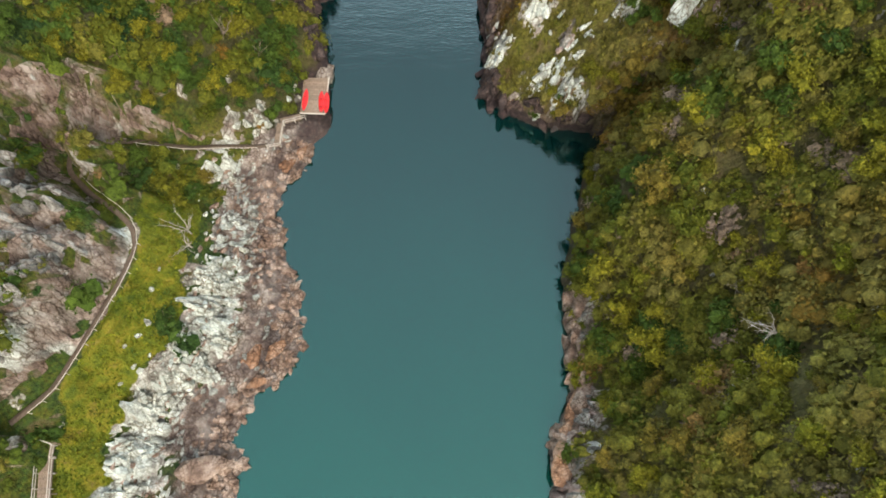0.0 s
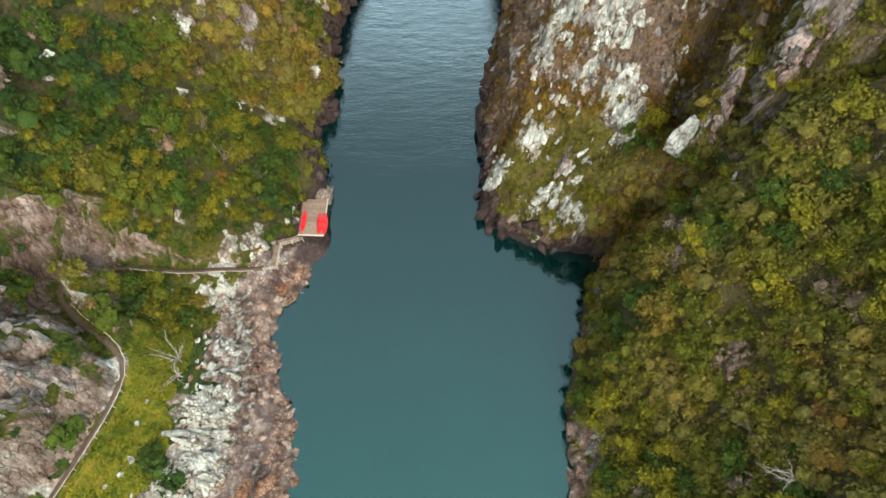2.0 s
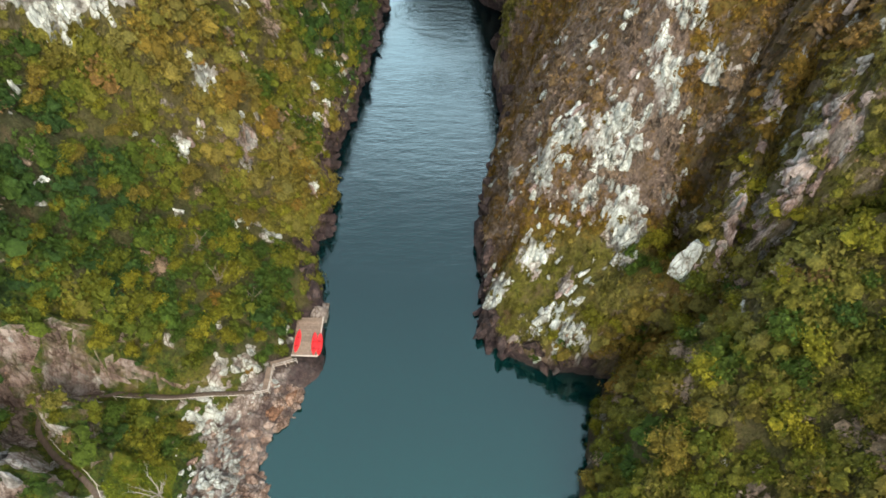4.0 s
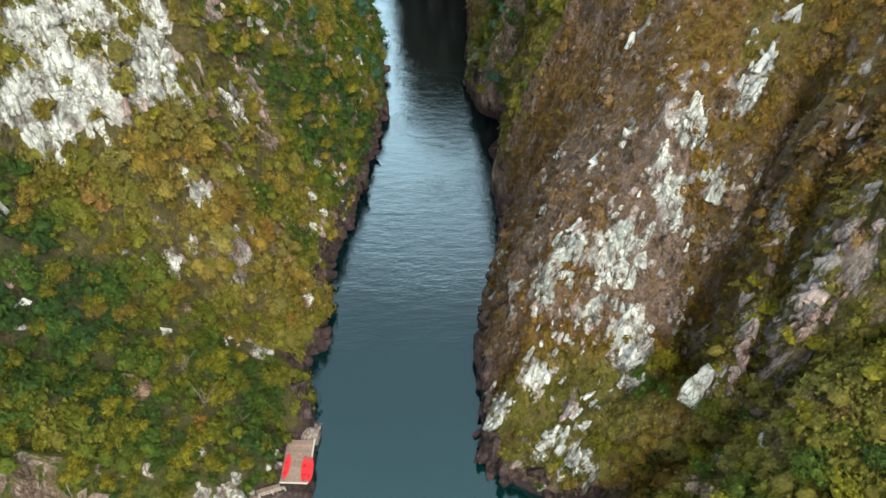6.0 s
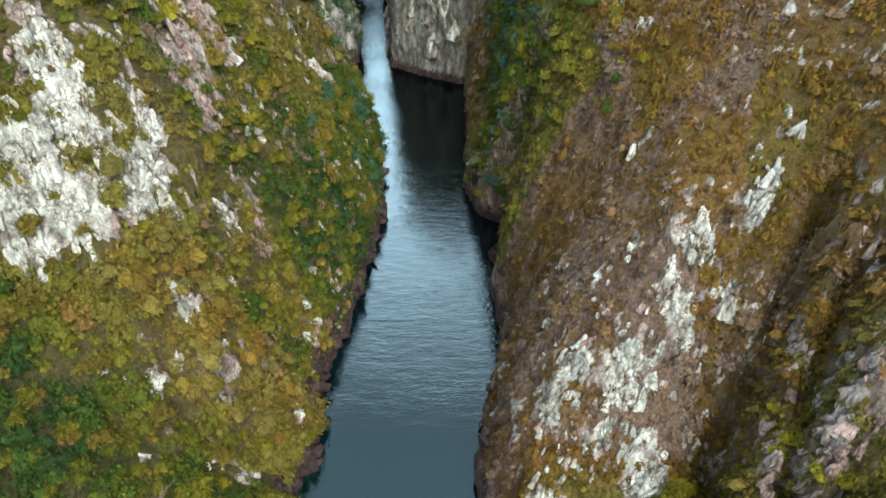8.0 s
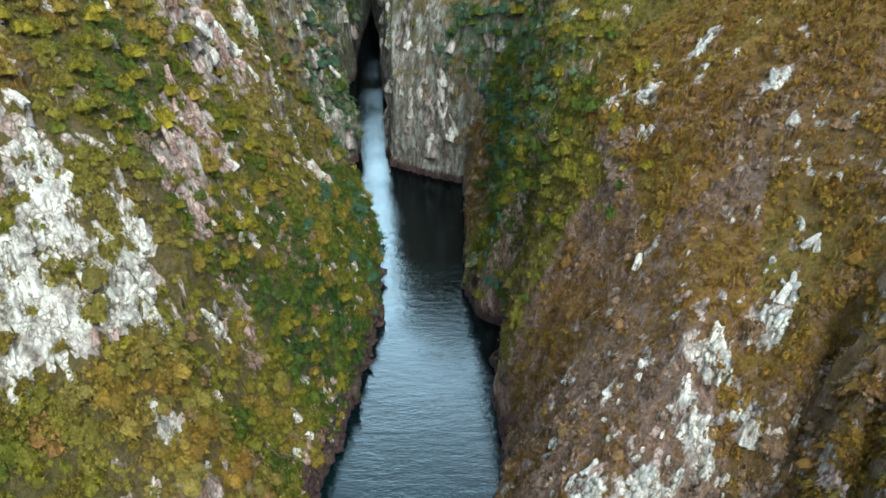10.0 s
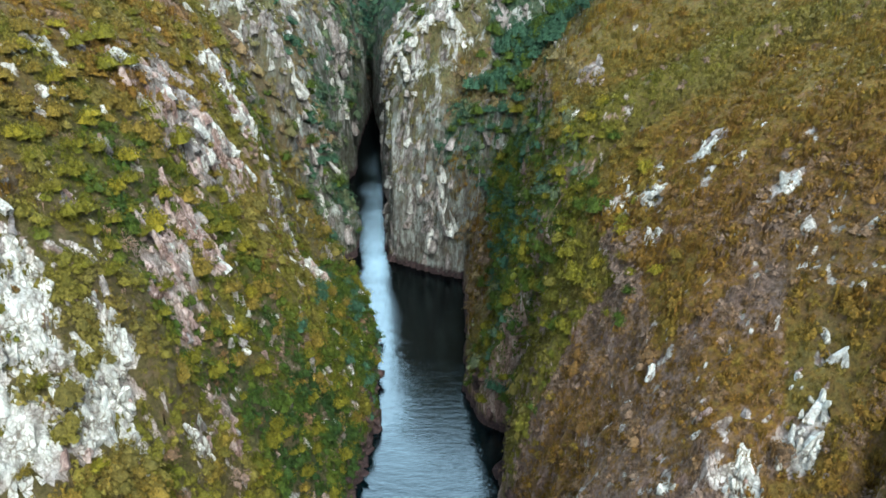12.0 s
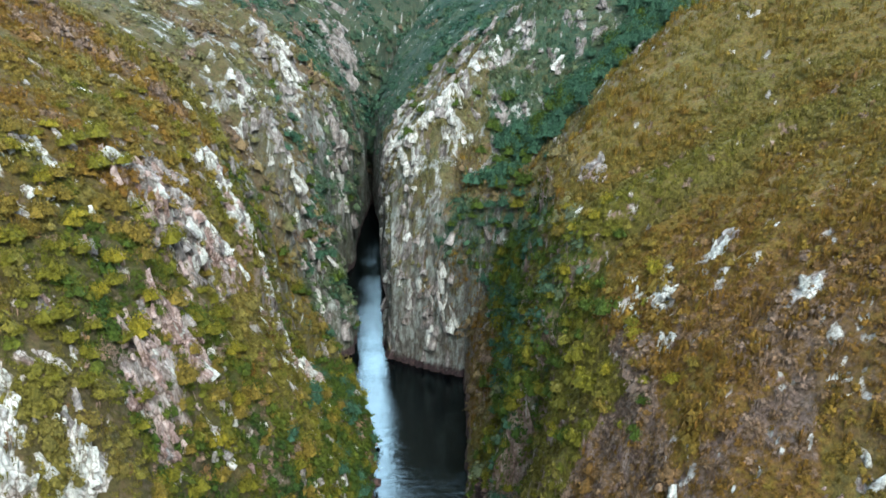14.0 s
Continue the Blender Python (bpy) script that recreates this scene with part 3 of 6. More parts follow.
def ground_height(x, y, rough=True):
    x, y = np.broadcast_arrays(np.asarray(x, float), np.asarray(y, float))
    dl, dr = shore("left", y) - x, x - shore("right", y)
    z = np.where(dl > dr, bank("left", np.maximum(dl, 0), y), bank("right", np.maximum(dr, 0), y))
    inland = np.maximum(dl, dr)
    lip = np.where(dl > dr, smooth(60, 66, y), 0.35 + 0.65 * smooth(48, 52, y))
    z = z + lip * 1.9 * smooth(0.0, 0.9, inland) * (1 - smooth(2.5, 9, inland)) * (0.8 + 0.5 * grain(y / 3.1, 6.2))
    bed = -np.minimum(-inland * 0.5 + 0.4, 3.5)
    if rough:
        lumps = 1.3 * fractal(x / 9, y / 9, 0.5, 3) + 0.45 * fractal(x / 2.3, y / 2.3, 4.5, 2)
        z = z + lumps * smooth(1.0, 8.0, z) * (0.55 + 0.45 * smooth(10, 40, z))
        z = z + 0.25 * fractal(x / 1.6, y / 1.6, 9.5, 2) * smooth(0, 1, z)
    # spurs and side valleys at the head of the gorge
    z = z + smooth(290, 370, y) * smooth(12, 45, z) * (16 * fractal(x / 60 + 3, y / 60, 1.5, 3) + 5 * fractal(x / 17, y / 17, 2.5, 3))
    z = np.where(inland > 0, z, bed)
    rise = np.clip((y - 384) * 0.65, 0, 115) + np.clip((y - 640) * 0.5, 0, 60)
    return np.where(y > 384, z + rise * (1 - np.clip(z, 0, 130) / 190), z)

# ---- the path along the foot of the cliff: x, y, z ----
PATH = [(-47.3, 8.3, 11.6), (-45.2, 10.2, 11.7), (-43.2, 12, 11.8), (-40.2, 18.2, 12.2), (-37.6, 24.3, 12.3), (-36.5, 28.8, 12.1), (-37.2, 31.2, 12.3), (-39.3, 33.1, 12.7), (-42.2, 34.8, 13.5),
        (-45, 37.6, 14.3), (-45.3, 39.8, 14.4), (-43.2, 41.6, 13.9), (-39.5, 43.7, 10.8), (-34, 45.1, 6.3), (-30, 46.6, 4.2), (-27.3, 47, 3.2), (-24.6, 47.5, 2.7)]


def along(points, step):
    """Points at even steps along a smoothed line."""
    p = np.array(points, float)
    s = np.concatenate([[0], np.cumsum(np.linalg.norm(np.diff(p, axis=0), axis=1))])
    q = np.arange(0, s[-1], step)
    out = np.stack([np.interp(q, s, p[:, k]) for k in range(3)], 1)
    for _ in range(int(1.6 / step)):
        out[1:-1] = (out[:-2] + 2 * out[1:-1] + out[2:]) / 4
    return out


TRAIL = along(PATH, 0.4)
WALK = [(-24.4, 47.4, 2.35), (-23.4, 47.8, 2.3), (-23.2, 51.2, 2.05), (-20.6, 52.6, 1.6)]
BENCH = np.concatenate([TRAIL, along(WALK, 0.4)])


def trail_distance(x, y):
    """Distance to the path and its height there; far off it gives 99."""
    x, y = np.broadcast_arrays(np.asarray(x, float), np.asarray(y, float))
    dist, level = np.full(x.shape, 99.0), np.zeros(x.shape)
    near = (x < -18) & (x > -52) & (y > 3) & (y < 55)
    if near.any():
        d = np.hypot(x[near][:, None] - BENCH[None, :, 0], y[near][:, None] - BENCH[None, :, 1])
        k = d.argmin(1)
        dist[near], level[near] = d[np.arange(len(k)), k], BENCH[k, 2]
    return dist, level


CREASES = (
    (((31.0, 59.5), (32.0, 64.5), (33.8, 67), (36.0, 70), (39.5, 76.5)), 2.8, -10.0),
    (((31.6, 55.5), (33.2, 60), (34.8, 63.6), (36.4, 66), (38.6, 69.5)), 2.0, 5.5),
    (((32.8, 53.5), (35.2, 58.6), (38.2, 63.6), (40, 67)), 2.0, -7.0),
    (((-44.6, 32.5), (-45.6, 36), (-44.8, 40.5)), 2.4, -8.0),
    (((-45, 26), (-43.5, 31.5)), 2.0, 2.4),
    (((-47.6, 36.0), (-47.4, 40.6)), 1.7, -8.0),
    (((-48, 42.5), (-45.5, 43.5), (-43, 44)), 1.4, 2.4),
    (((-49, 21), (-44.5, 26.5), (-42, 28.5)), 1.6, -4.2),
    (((-46, 13), (-43.4, 19), (-41.5, 22.5)), 1.8, 2.2),
    (((-48, 16), (-45.5, 20.5), (-43, 24)), 1.5, -4.0),
    (((-47, 41), (-43.5, 45), (-40, 47.5)), 2.2, 2.6),
    (((33.6, 51), (35.6, 55.6), (37.6, 58.8), (41, 65)), 2.0, 4.6),
    (((-44, 100), (-40.5, 102), (-37, 103.5), (-33.4, 106)), 3.0, -4.0),
    (((-39, 117), (-35.5, 117), (-33.2, 117.4), (-30, 117.8)), 3.0, 4.8),
    (((-43, 126), (-38, 130.5), (-34.5, 136), (-31, 141)), 3.2, 4.6),
    (((-38, 123), (-33, 124), (-28, 124)), 3.2, -4.6),
    (((-41, 144), (-34, 146), (-28, 147)), 3.4, -4.6),
    (((-42, 156), (-36, 155.4), (-31, 158), (-26, 163)), 3.6, 5.0),
    (((-44, 172), (-36, 172), (-27, 174)), 3.8, -5.0),
    (((18, 246), (8, 224), (-1, 217), (-8, 214), (-12, 209)), 4.0, 6.0),
    (((18, 232), (8, 211), (2, 204), (-2, 200)), 3.5, -5.0),
    (((10, 244), (-2, 230), (-14, 222)), 3.5, -5.0),
    (((6, 262), (-8, 246), (-16, 240)), 4.0, 5.0),
    (((-60, 222), (-48, 214), (-38, 208), (-30, 206)), 4.0, 6.0),
    (((-58, 240), (-46, 234), (-34, 230)), 4.0, -6.0),
    (((17, 140), (21, 139), (25, 137), (31, 137), (38, 135.5), (52, 134.6), (62, 131)), 7.0, 2.6),
    (((20, 150), (28, 148), (38, 146), (60, 144)), 7.0, -2.2),
    (((-64, 276), (-50, 258), (-40, 254), (-34, 254)), 4.5, 7.0),
    (((-56, 290), (-44, 276), (-34, 272)), 4.0, -6.0),
)


def crease(x, y, line, width, height):
    """A rock fin (height up) or a cleft (height down) along a line in the plan."""
    p = np.array(line, float)
    best = np.full(np.shape(x), 99.0)
    for a, b in zip(p[:-1], p[1:]):
        ab = b - a
        q = np.clip(((x - a[0]) * ab[0] + (y - a[1]) * ab[1]) / (ab @ ab), 0, 1)
        best = np.minimum(best, np.hypot(x - a[0] - q * ab[0], y - a[1] - q * ab[1]))
    return height * np.clip(1 - best / width, 0, 1) ** 1.3 * (0.75 + 0.35 * grain(x / 2.5, y / 2.5, 8.8))


def ground(x, y):
    """The ground with fins and clefts in the headland and the path's bench cut into it."""
    z = ground_height(x, y)
    x, y = np.broadcast_arrays(np.asarray(x, float), np.asarray(y, float))
    for line, width, height in CREASES:
        z = z + crease(x, y, line, width, height)
    pad = smooth(-22.4, -21.2, x) * (x < -5) * smooth(51.6, 53, y) * (1 - smooth(60, 61.5, y))
    z = np.where(z > 1.15, z + (1.15 - z) * pad, z)
    d, level = trail_distance(x, y)
    return z + (level - 0.06 - z) * (1 - smooth(0.8, 2.3, d))


def lawn_mask(x, y):
    """Turf between the path and the white rocks."""
    outer = np.interp(y, [-10, 4, 13, 18, 24, 29, 33, 37, 40], [-44, -43.2, -42.2, -39.6, -37, -36, -37, -38, -38])
    inner = np.interp(y, [-10, 0, 8, 13, 18, 22, 27, 33, 40], [-40, -39.5, -38.5, -36.5, -33.5, -31.5, -32.5, -31, -33])
    outer = outer + 0.7 * grain(x / 1.7, y / 1.7, 5.5)
    inner = inner + 1.5 * grain(x / 3.1, y / 3.1, 7.5) + 0.7 * grain(x / 1.2, y / 1.2, 3.5)
    return smooth(-0.6, 0.6, x - outer) * smooth(-0.6, 0.6, inner - x) * smooth(-11, -9, y) * (1 - smooth(36, 39, y))


# ---- rock outcrops: kind, plan place, reach ----
OUTCROPS = []


def outcrop(kind, x, y, r):
    OUTCROPS.append((kind, x, y, float(ground(x, y)), r * (0.8 if kind == "white" and x > 5 and y < 90 else 1.22 if kind == "white" and x < -30 and 74 < y < 98 else 1.9 if kind == "pink" and x < -30 and y > 125 else 1.4 if kind == "pink" and x < -20 and y > 100 else 1.0)))


outcrop("white", -30, 44, 2.5)
outcrop("white", -28, 33, 2.4)
outcrop("white", -27, 37, 2)
outcrop("white", -28, 27, 3.4)
outcrop("white", -30, 25, 3)
outcrop("white", -28, 21, 3.4)
outcrop("white", -30, 17, 3.4)
outcrop("white", -34, 13, 3.4)
outcrop("white", -36, 9, 3.4)
outcrop("white", -37, 4, 3.4)
outcrop("white", -38, 1, 2.7)
outcrop("white", -30, 47, 1.6)
outcrop("white", -26, 50, 1.3)
outcrop("white", -21, 57, 1.3)
outcrop("white", -44, 16, 1.7)
outcrop("white", -45, 14, 1.8)
outcrop("white", -38, 30, 1.5)
outcrop("white", 16, 73, 3.4)
outcrop("white", 14, 71, 2.3)
outcrop("white", 22, 70, 4.1)
outcrop("white", 19, 67, 2.1)
outcrop("white", 23, 64, 3.4)
outcrop("white", 25, 65, 1.7)
outcrop("white", 13, 64, 3)
outcrop("white", 16, 54, 5.4)
outcrop("white", 24, 61, 3.0)
for rib in range(5):
    outcrop("pink", 31 + 1.6 * rib, 53.6 + 0.6 * rib, 2.6)
outcrop("white", 8, 61, 2.8)
outcrop("white", 30, 65, 1.5)
outcrop("white", 27, 73, 2.1)
outcrop("white", 11, 74, 1.2)
outcrop("white", 10, 72, 1.2)
outcrop("white", -34, 73, 1.3)
outcrop("white", -28, 69, 1.5)
outcrop("white", -25, 70, 1.6)
outcrop("white", 27, 71, 1.5)
outcrop("white", 31, 73, 2.4)
outcrop("white", 29, 78, 2.8)
outcrop("white", 34, 79, 2.1)
outcrop("white", 36, 81, 1.5)
outcrop("white", 38, 83, 1.4)
outcrop("white", 26, 76, 1.5)
outcrop("white", 20, 81, 1)
outcrop("white", 23, 81, 1.3)
outcrop("white", 29, 70, 1.1)
outcrop("white", 30, 118, 2.3)
outcrop("white", 27, 120, 1.9)
outcrop("white", 40, 103, 1.6)
outcrop("white", 36, 118, 1.8)
outcrop("white", 28, 110, 1.1)
outcrop("white", -45, 83, 3.3)
outcrop("white", -42, 89, 3.7)
outcrop("white", -41, 82, 3.3)
outcrop("white", -36, 93, 2.4)
outcrop("white", -36, 88, 3.4)
outcrop("white", -34, 88, 2.1)
outcrop("white", -46, 79, 2.9)
outcrop("white", -44, 78, 2.5)
outcrop("white", -43, 92, 2.6)
outcrop("white", -35, 103, 1)
outcrop("white", -29, 96, 1.5)
outcrop("white", -31, 81, 1.7)
outcrop("white", -17, 107, 1.4)
outcrop("white", -17, 102, 1.4)
outcrop("white", -18, 94, 1.2)
outcrop("white", -49, 119, 1.3)
outcrop("white", -36, 155, 3.2)
outcrop("white", -34, 157, 2.4)
outcrop("white", -56, 270, 3.6)
outcrop("white", -46, 253, 5.1)
outcrop("white", -47, 215, 2.8)
outcrop("white", -2, 222, 4.4)
outcrop("white", 4, 219, 3.3)
outcrop("white", -13, 255, 2.6)
outcrop("white", -4, 212, 3.3)
outcrop("white", -8, 209, 2.7)
outcrop("white", -10, 209, 3.1)
outcrop("grey", -44, 32, 4.2)
outcrop("grey", -43, 41, 3)
outcrop("grey", -42, 25, 4.1)
outcrop("grey", -40, 25, 3.8)
outcrop("grey", -41, 20, 3.4)
outcrop("grey", -44, 15, 3.1)
outcrop("grey", -46, 37, 2.8)
outcrop("grey", -42, 43, 1.6)
outcrop("pink", 36, 65, 1.3)
outcrop("pink", 33, 61, 1.3)
outcrop("pink", 35, 54, 1.3)
outcrop("pink", 37, 58, 1.3)
outcrop("pink", 32, 65, 1.3)
outcrop("grey", -28, 78, 2.4)
outcrop("grey", -5, 203, 6.9)
outcrop("grey", 1, 199, 5.3)
outcrop("grey", -8, 205, 5.4)
outcrop("grey", -51, 399, 13.6)
outcrop("grey", -34, 208, 6.1)
outcrop("grey", -37, 264, 5.9)
outcrop("grey", -40, 260, 5.7)
outcrop("grey", 37, 118, 1.7)
outcrop("grey", 27, 152, 2.6)
outcrop("grey", 14, 198, 3.5)
outcrop("grey", -35, 353, 5.9)
outcrop("grey", -42, 255, 5.2)
outcrop("grey", -32, 217, 4.5)
outcrop("grey", -25, 209, 3.5)
outcrop("pink", -34, 110, 3.3)
outcrop("pink", -33, 105, 2)
outcrop("pink", -28, 102, 1.6)
outcrop("pink", -40, 131, 3.4)
outcrop("pink", -37, 133, 3.4)
outcrop("pink", -34, 136, 2.2)
outcrop("pink", -36, 155, 2.9)
outcrop("pink", -34, 155, 2.5)
outcrop("pink", -34, 118, 2.8)
outcrop("pink", -27, 162, 3.9)

# ---- the ground: one sheet to the horizon ----
def spread(fine, far, step):
    """Even steps within the fine stretch, growing steps out to the far limits."""
    lo, hi = fine
    mid = np.arange(lo, hi + step / 2, step)
    out, s, at = [], step, hi
    while at < far[1]:
        s *= 1.13
        at += s
        out.append(at)
    back, s, at = [], step, lo
    while at > far[0]:
        s *= 1.13
        at -= s
        back.append(at)
    return np.concatenate([back[::-1], mid, out])


gx = spread((-52, 58), (-900, 900), 0.5)
gy = np.concatenate([spread((-8, 150), (-700, 150), 0.5)[:-1], spread((150, 440), (150, 1500), 1.25)[1:]])
gy = np.unique(np.round(gy, 3))
GX, GY = np.meshgrid(gx, gy)
GZ = ground(GX, GY)


def rock_masks(x, y, z):
    rock, pale = np.zeros(x.shape), np.zeros(x.shape)
    for kind, cx, cy, cz, r in OUTCROPS:
        near = (abs(x - cx) < 2.2 * r) & (abs(y - cy) < 2.2 * r)
        if near.any():
            d = np.sqrt((x[near] - cx) ** 2 + (y[near] - cy) ** 2 + (0.7 * (z[near] - cz)) ** 2)
            m = np.clip(1.35 - 0.8 * d / r, 0, 1)
            p = m * {"white": 1.0, "pink": 0.35, "grey": 0.12}[kind]
            rock[near], pale[near] = np.maximum(rock[near], m), np.maximum(pale[near], p)
    # broken edges that run down the slope, and loose outcrops of their own
    grit = 0.6 * fractal(x / 2.1, y / 2.1, z / 6.0, 4) + 0.4 * fractal(x / 0.9, y / 0.9, z / 3.0, 2)
    rock = smooth(0.34, 0.56, rock + np.where(x > 0, 1.75, 1.6) * grit - np.where(x > 0, 0.2, 0.13))
    band = np.where(x > -2, smooth(53, 60, y) * (1 - 0.93 * smooth(94, 106, y)), smooth(82, 92, y))
    loose = band * smooth(0.26, 0.44, fractal(x / 1.0 + 90, y / 1.0, z / 4.0, 3) + 0.25 * grain(x / 8, y / 8, 7.7) - 0.08)
    far = smooth(198, 204, y) * (1 - smooth(285, 300, y)) * smooth(0.2, 0.42, fractal(x / 3.0 + 90, y / 3.0, z / 14.0, 4) + 0.1)
    loose = np.maximum(loose, far)
    pale = np.where(pale > 0.05, pale, 0.55 + 0.35 * grain(x / 6, y / 6, 3.1)) * (1 - 0.25 * smooth(196, 206, y))
    return np.maximum(rock, loose * smooth(1.5, 4, z)), np.clip(pale, 0, 1)


def base_tone(left, x, y, z, d):
    """Hue of the plant cover by stretch of slope: 0 dark green, 0.44 yellow-green, 0.72 gold, 0.86 rust, 1 bare twigs."""
    drift = 0.6 * grain(x / 17, y / 17, 2.2) + 0.5 * grain(x / 6.0, y / 6.0, 6.6)
    on_left = np.where(y < 88, 0.14 + 0.35 * smooth(58, 76, y + 0.35 * (x + 30)), np.where(d < 9, 0.24, np.where(z > 62, 0.58, 0.4)))
    on_left = on_left + np.where(y > 88, 0.3 * grain(y / 5.5, x / 26, 3.9), 0)
    on_left = np.where((y > 104) & (y < 126) & (d > 15) & (z < 66), 0.36, on_left)
    on_left = np.where(y > 195, np.where(d < 7, 0.25, 0.62), on_left)
    # the near hill is rust-brown up to its crest, yellow-green along it, olive-gold beyond
    crest = y - np.interp(x, [17, 21, 25, 31, 38, 52, 60], [139, 139, 137, 137, 135.5, 134.6, 132])
    on_right = np.where(y < 52, 0.56, np.where((y > 100) & (z > 46), 0.77 - 0.27 * smooth(-9, 1, crest) + 0.17 * smooth(3, 12, crest), 0.78))
    on_right = np.where((y > 56) & (y < 118) & (d < np.where(y < 96, 27, 15)), 0.98, on_right)
    on_right = np.where((y > 110) & (y < 150) & (d < 13 + 4 * grain(y / 9, 4.4)), 0.38, on_right)
    on_right = np.where((y > 50) & (y < 78) & (x > 29), 0.5 + 0.3 * smooth(58, 70, y), on_right)
    # the foot of the headland is olive between its white rocks
    foot = smooth(51, 54, y) * (1 - smooth(60, 69, y)) * (1 - smooth(15, 24, z))
    on_right = on_right * (1 - foot) + 0.52 * foot
    on_right = np.where((y > 150) & (d < 14) & (y < 205), np.where(d < 6, 0.72, 0.16), on_right)
    on_right = np.where(y > 205, np.where(x > 14, 0.3, 0.66), on_right)
    tone = np.where(y > 300, 0.15, np.where(left, on_left, on_right))
    return tone + np.where(left, 0.34, np.where(y < 52, 0.56, np.where((y > 100) & (z > 46), 0.2, 0.27))) * drift, drift


ROCK, PALE = rock_masks(GX, GY, GZ)
shelf_reach = shore("left", GY) - GX
shelf = smooth(-1, 0.5, shelf_reach) * (1 - smooth(6.5, 9.0, shelf_reach + 1.2 * grain(GX / 2.0, GY / 2.0))) * smooth(-60, -40, GY) * (1 - smooth(50, 54, GY))
ROCK, PALE = np.maximum(ROCK, shelf), PALE * (1 - shelf) + 0.12 * shelf
# bare slabs at the foot of the bushy bank
slab_reach = GX - shore("right", GY) + 0.9 * grain(GX / 1.7, GY / 1.7, 4.0)
slab = smooth(-1, 0.3, slab_reach) * (1 - smooth(3.4, 4.8, slab_reach)) * np.maximum(smooth(-4, -1, GY) * (1 - smooth(12, 14.5, GY)), smooth(18.5, 20, GY) * (1 - smooth(24, 26, GY)))
ROCK, PALE = np.maximum(ROCK, slab), PALE * (1 - slab) + 0.15 * slab
LAWN = lawn_mask(GX, GY)
TRAIL_AT, _ = trail_distance(GX, GY)
ragged = ROCK * (1 - LAWN) * smooth(0.9, 2.0, TRAIL_AT) * smooth(0.3, 1.5, GZ)
ledges = 1.5 * np.abs(fractal(GX / 2.1, GY / 2.1, GZ / 5, 3)) + 0.8 * grain(GX / 0.9, GY / 0.9, GZ / 2.5) - 0.4
GZ = GZ + ragged * ledges
slope = np.hypot(np.gradient(GZ, gy, axis=0), np.gradient(GZ, gx, axis=1))
wild = np.clip(ragged + smooth(1.2, 2.5, slope) * smooth(1.0, 3.0, GZ), 0, 1)
PX = GX + wild * 1.2 * fractal(GX / 2.4 + 40, GY / 2.4, GZ / 3.2, 3)
PY = GY + wild * 1.2 * fractal(GX / 2.4, GY / 2.4 + 70, GZ / 3.2, 3)
# buttresses and clefts that run down the cliffs
steep = smooth(1.1, 2.6, slope) * smooth(2.0, 7.0, GZ) * smooth(56, 64, GY)
size = 1.0 + 1.6 * smooth(190, 206, GY)
cleft = fractal(GX / (3.6 * size) + 11, GY / (3.6 * size), GZ / (16.0 * size), 3)
cleft = np.where(np.abs(cleft) < 0.12, cleft * 0.5, cleft)
inward = np.where(GX > np.interp(GY, LEFT_Y, LEFT_X) + 3, 1.0, -1.0)
PX = PX + inward * steep * size * 1.3 * cleft
PY = PY + steep * size * 0.9 * fractal(GX / (4.0 * size), GY / (4.0 * size) + 23, GZ / (16.0 * size), 3)
rows_n, cols_n = GX.shape
index = np.arange(rows_n * cols_n).reshape(rows_n, cols_n)
quads = np.stack([index[:-1, :-1], index[:-1, 1:], index[1:, 1:], index[1:, :-1]], -1).reshape(-1, 4)
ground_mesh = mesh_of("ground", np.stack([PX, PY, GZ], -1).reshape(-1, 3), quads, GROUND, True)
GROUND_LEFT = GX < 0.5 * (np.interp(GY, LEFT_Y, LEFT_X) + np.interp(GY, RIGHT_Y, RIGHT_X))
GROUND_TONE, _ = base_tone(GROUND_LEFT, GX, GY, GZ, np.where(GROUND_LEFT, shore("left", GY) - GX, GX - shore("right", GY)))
# bush: how far the soil takes that shaded gap colour
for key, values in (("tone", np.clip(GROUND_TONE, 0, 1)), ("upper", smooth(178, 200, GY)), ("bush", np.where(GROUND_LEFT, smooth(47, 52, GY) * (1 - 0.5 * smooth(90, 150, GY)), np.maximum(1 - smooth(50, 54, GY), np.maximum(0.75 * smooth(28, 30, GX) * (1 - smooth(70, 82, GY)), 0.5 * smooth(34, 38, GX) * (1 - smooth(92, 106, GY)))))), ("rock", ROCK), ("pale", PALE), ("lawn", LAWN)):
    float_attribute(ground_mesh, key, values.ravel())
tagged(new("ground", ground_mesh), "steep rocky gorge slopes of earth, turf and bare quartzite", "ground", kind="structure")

wx, wy = np.array([-75, -40, -20, 0, 20, 45.0]), np.array([-320, -100, 0, 60, 130, 200, 260, 320, 390.0])
WX, WY = np.meshgrid(wx, wy)
index = np.arange(WX.size).reshape(WX.shape)
quads = np.stack([index[:-1, :-1], index[:-1, 1:], index[1:, 1:], index[1:, :-1]], -1).reshape(-1, 4)
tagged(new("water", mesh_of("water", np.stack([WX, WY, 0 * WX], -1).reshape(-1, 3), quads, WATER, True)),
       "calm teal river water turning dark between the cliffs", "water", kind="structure")


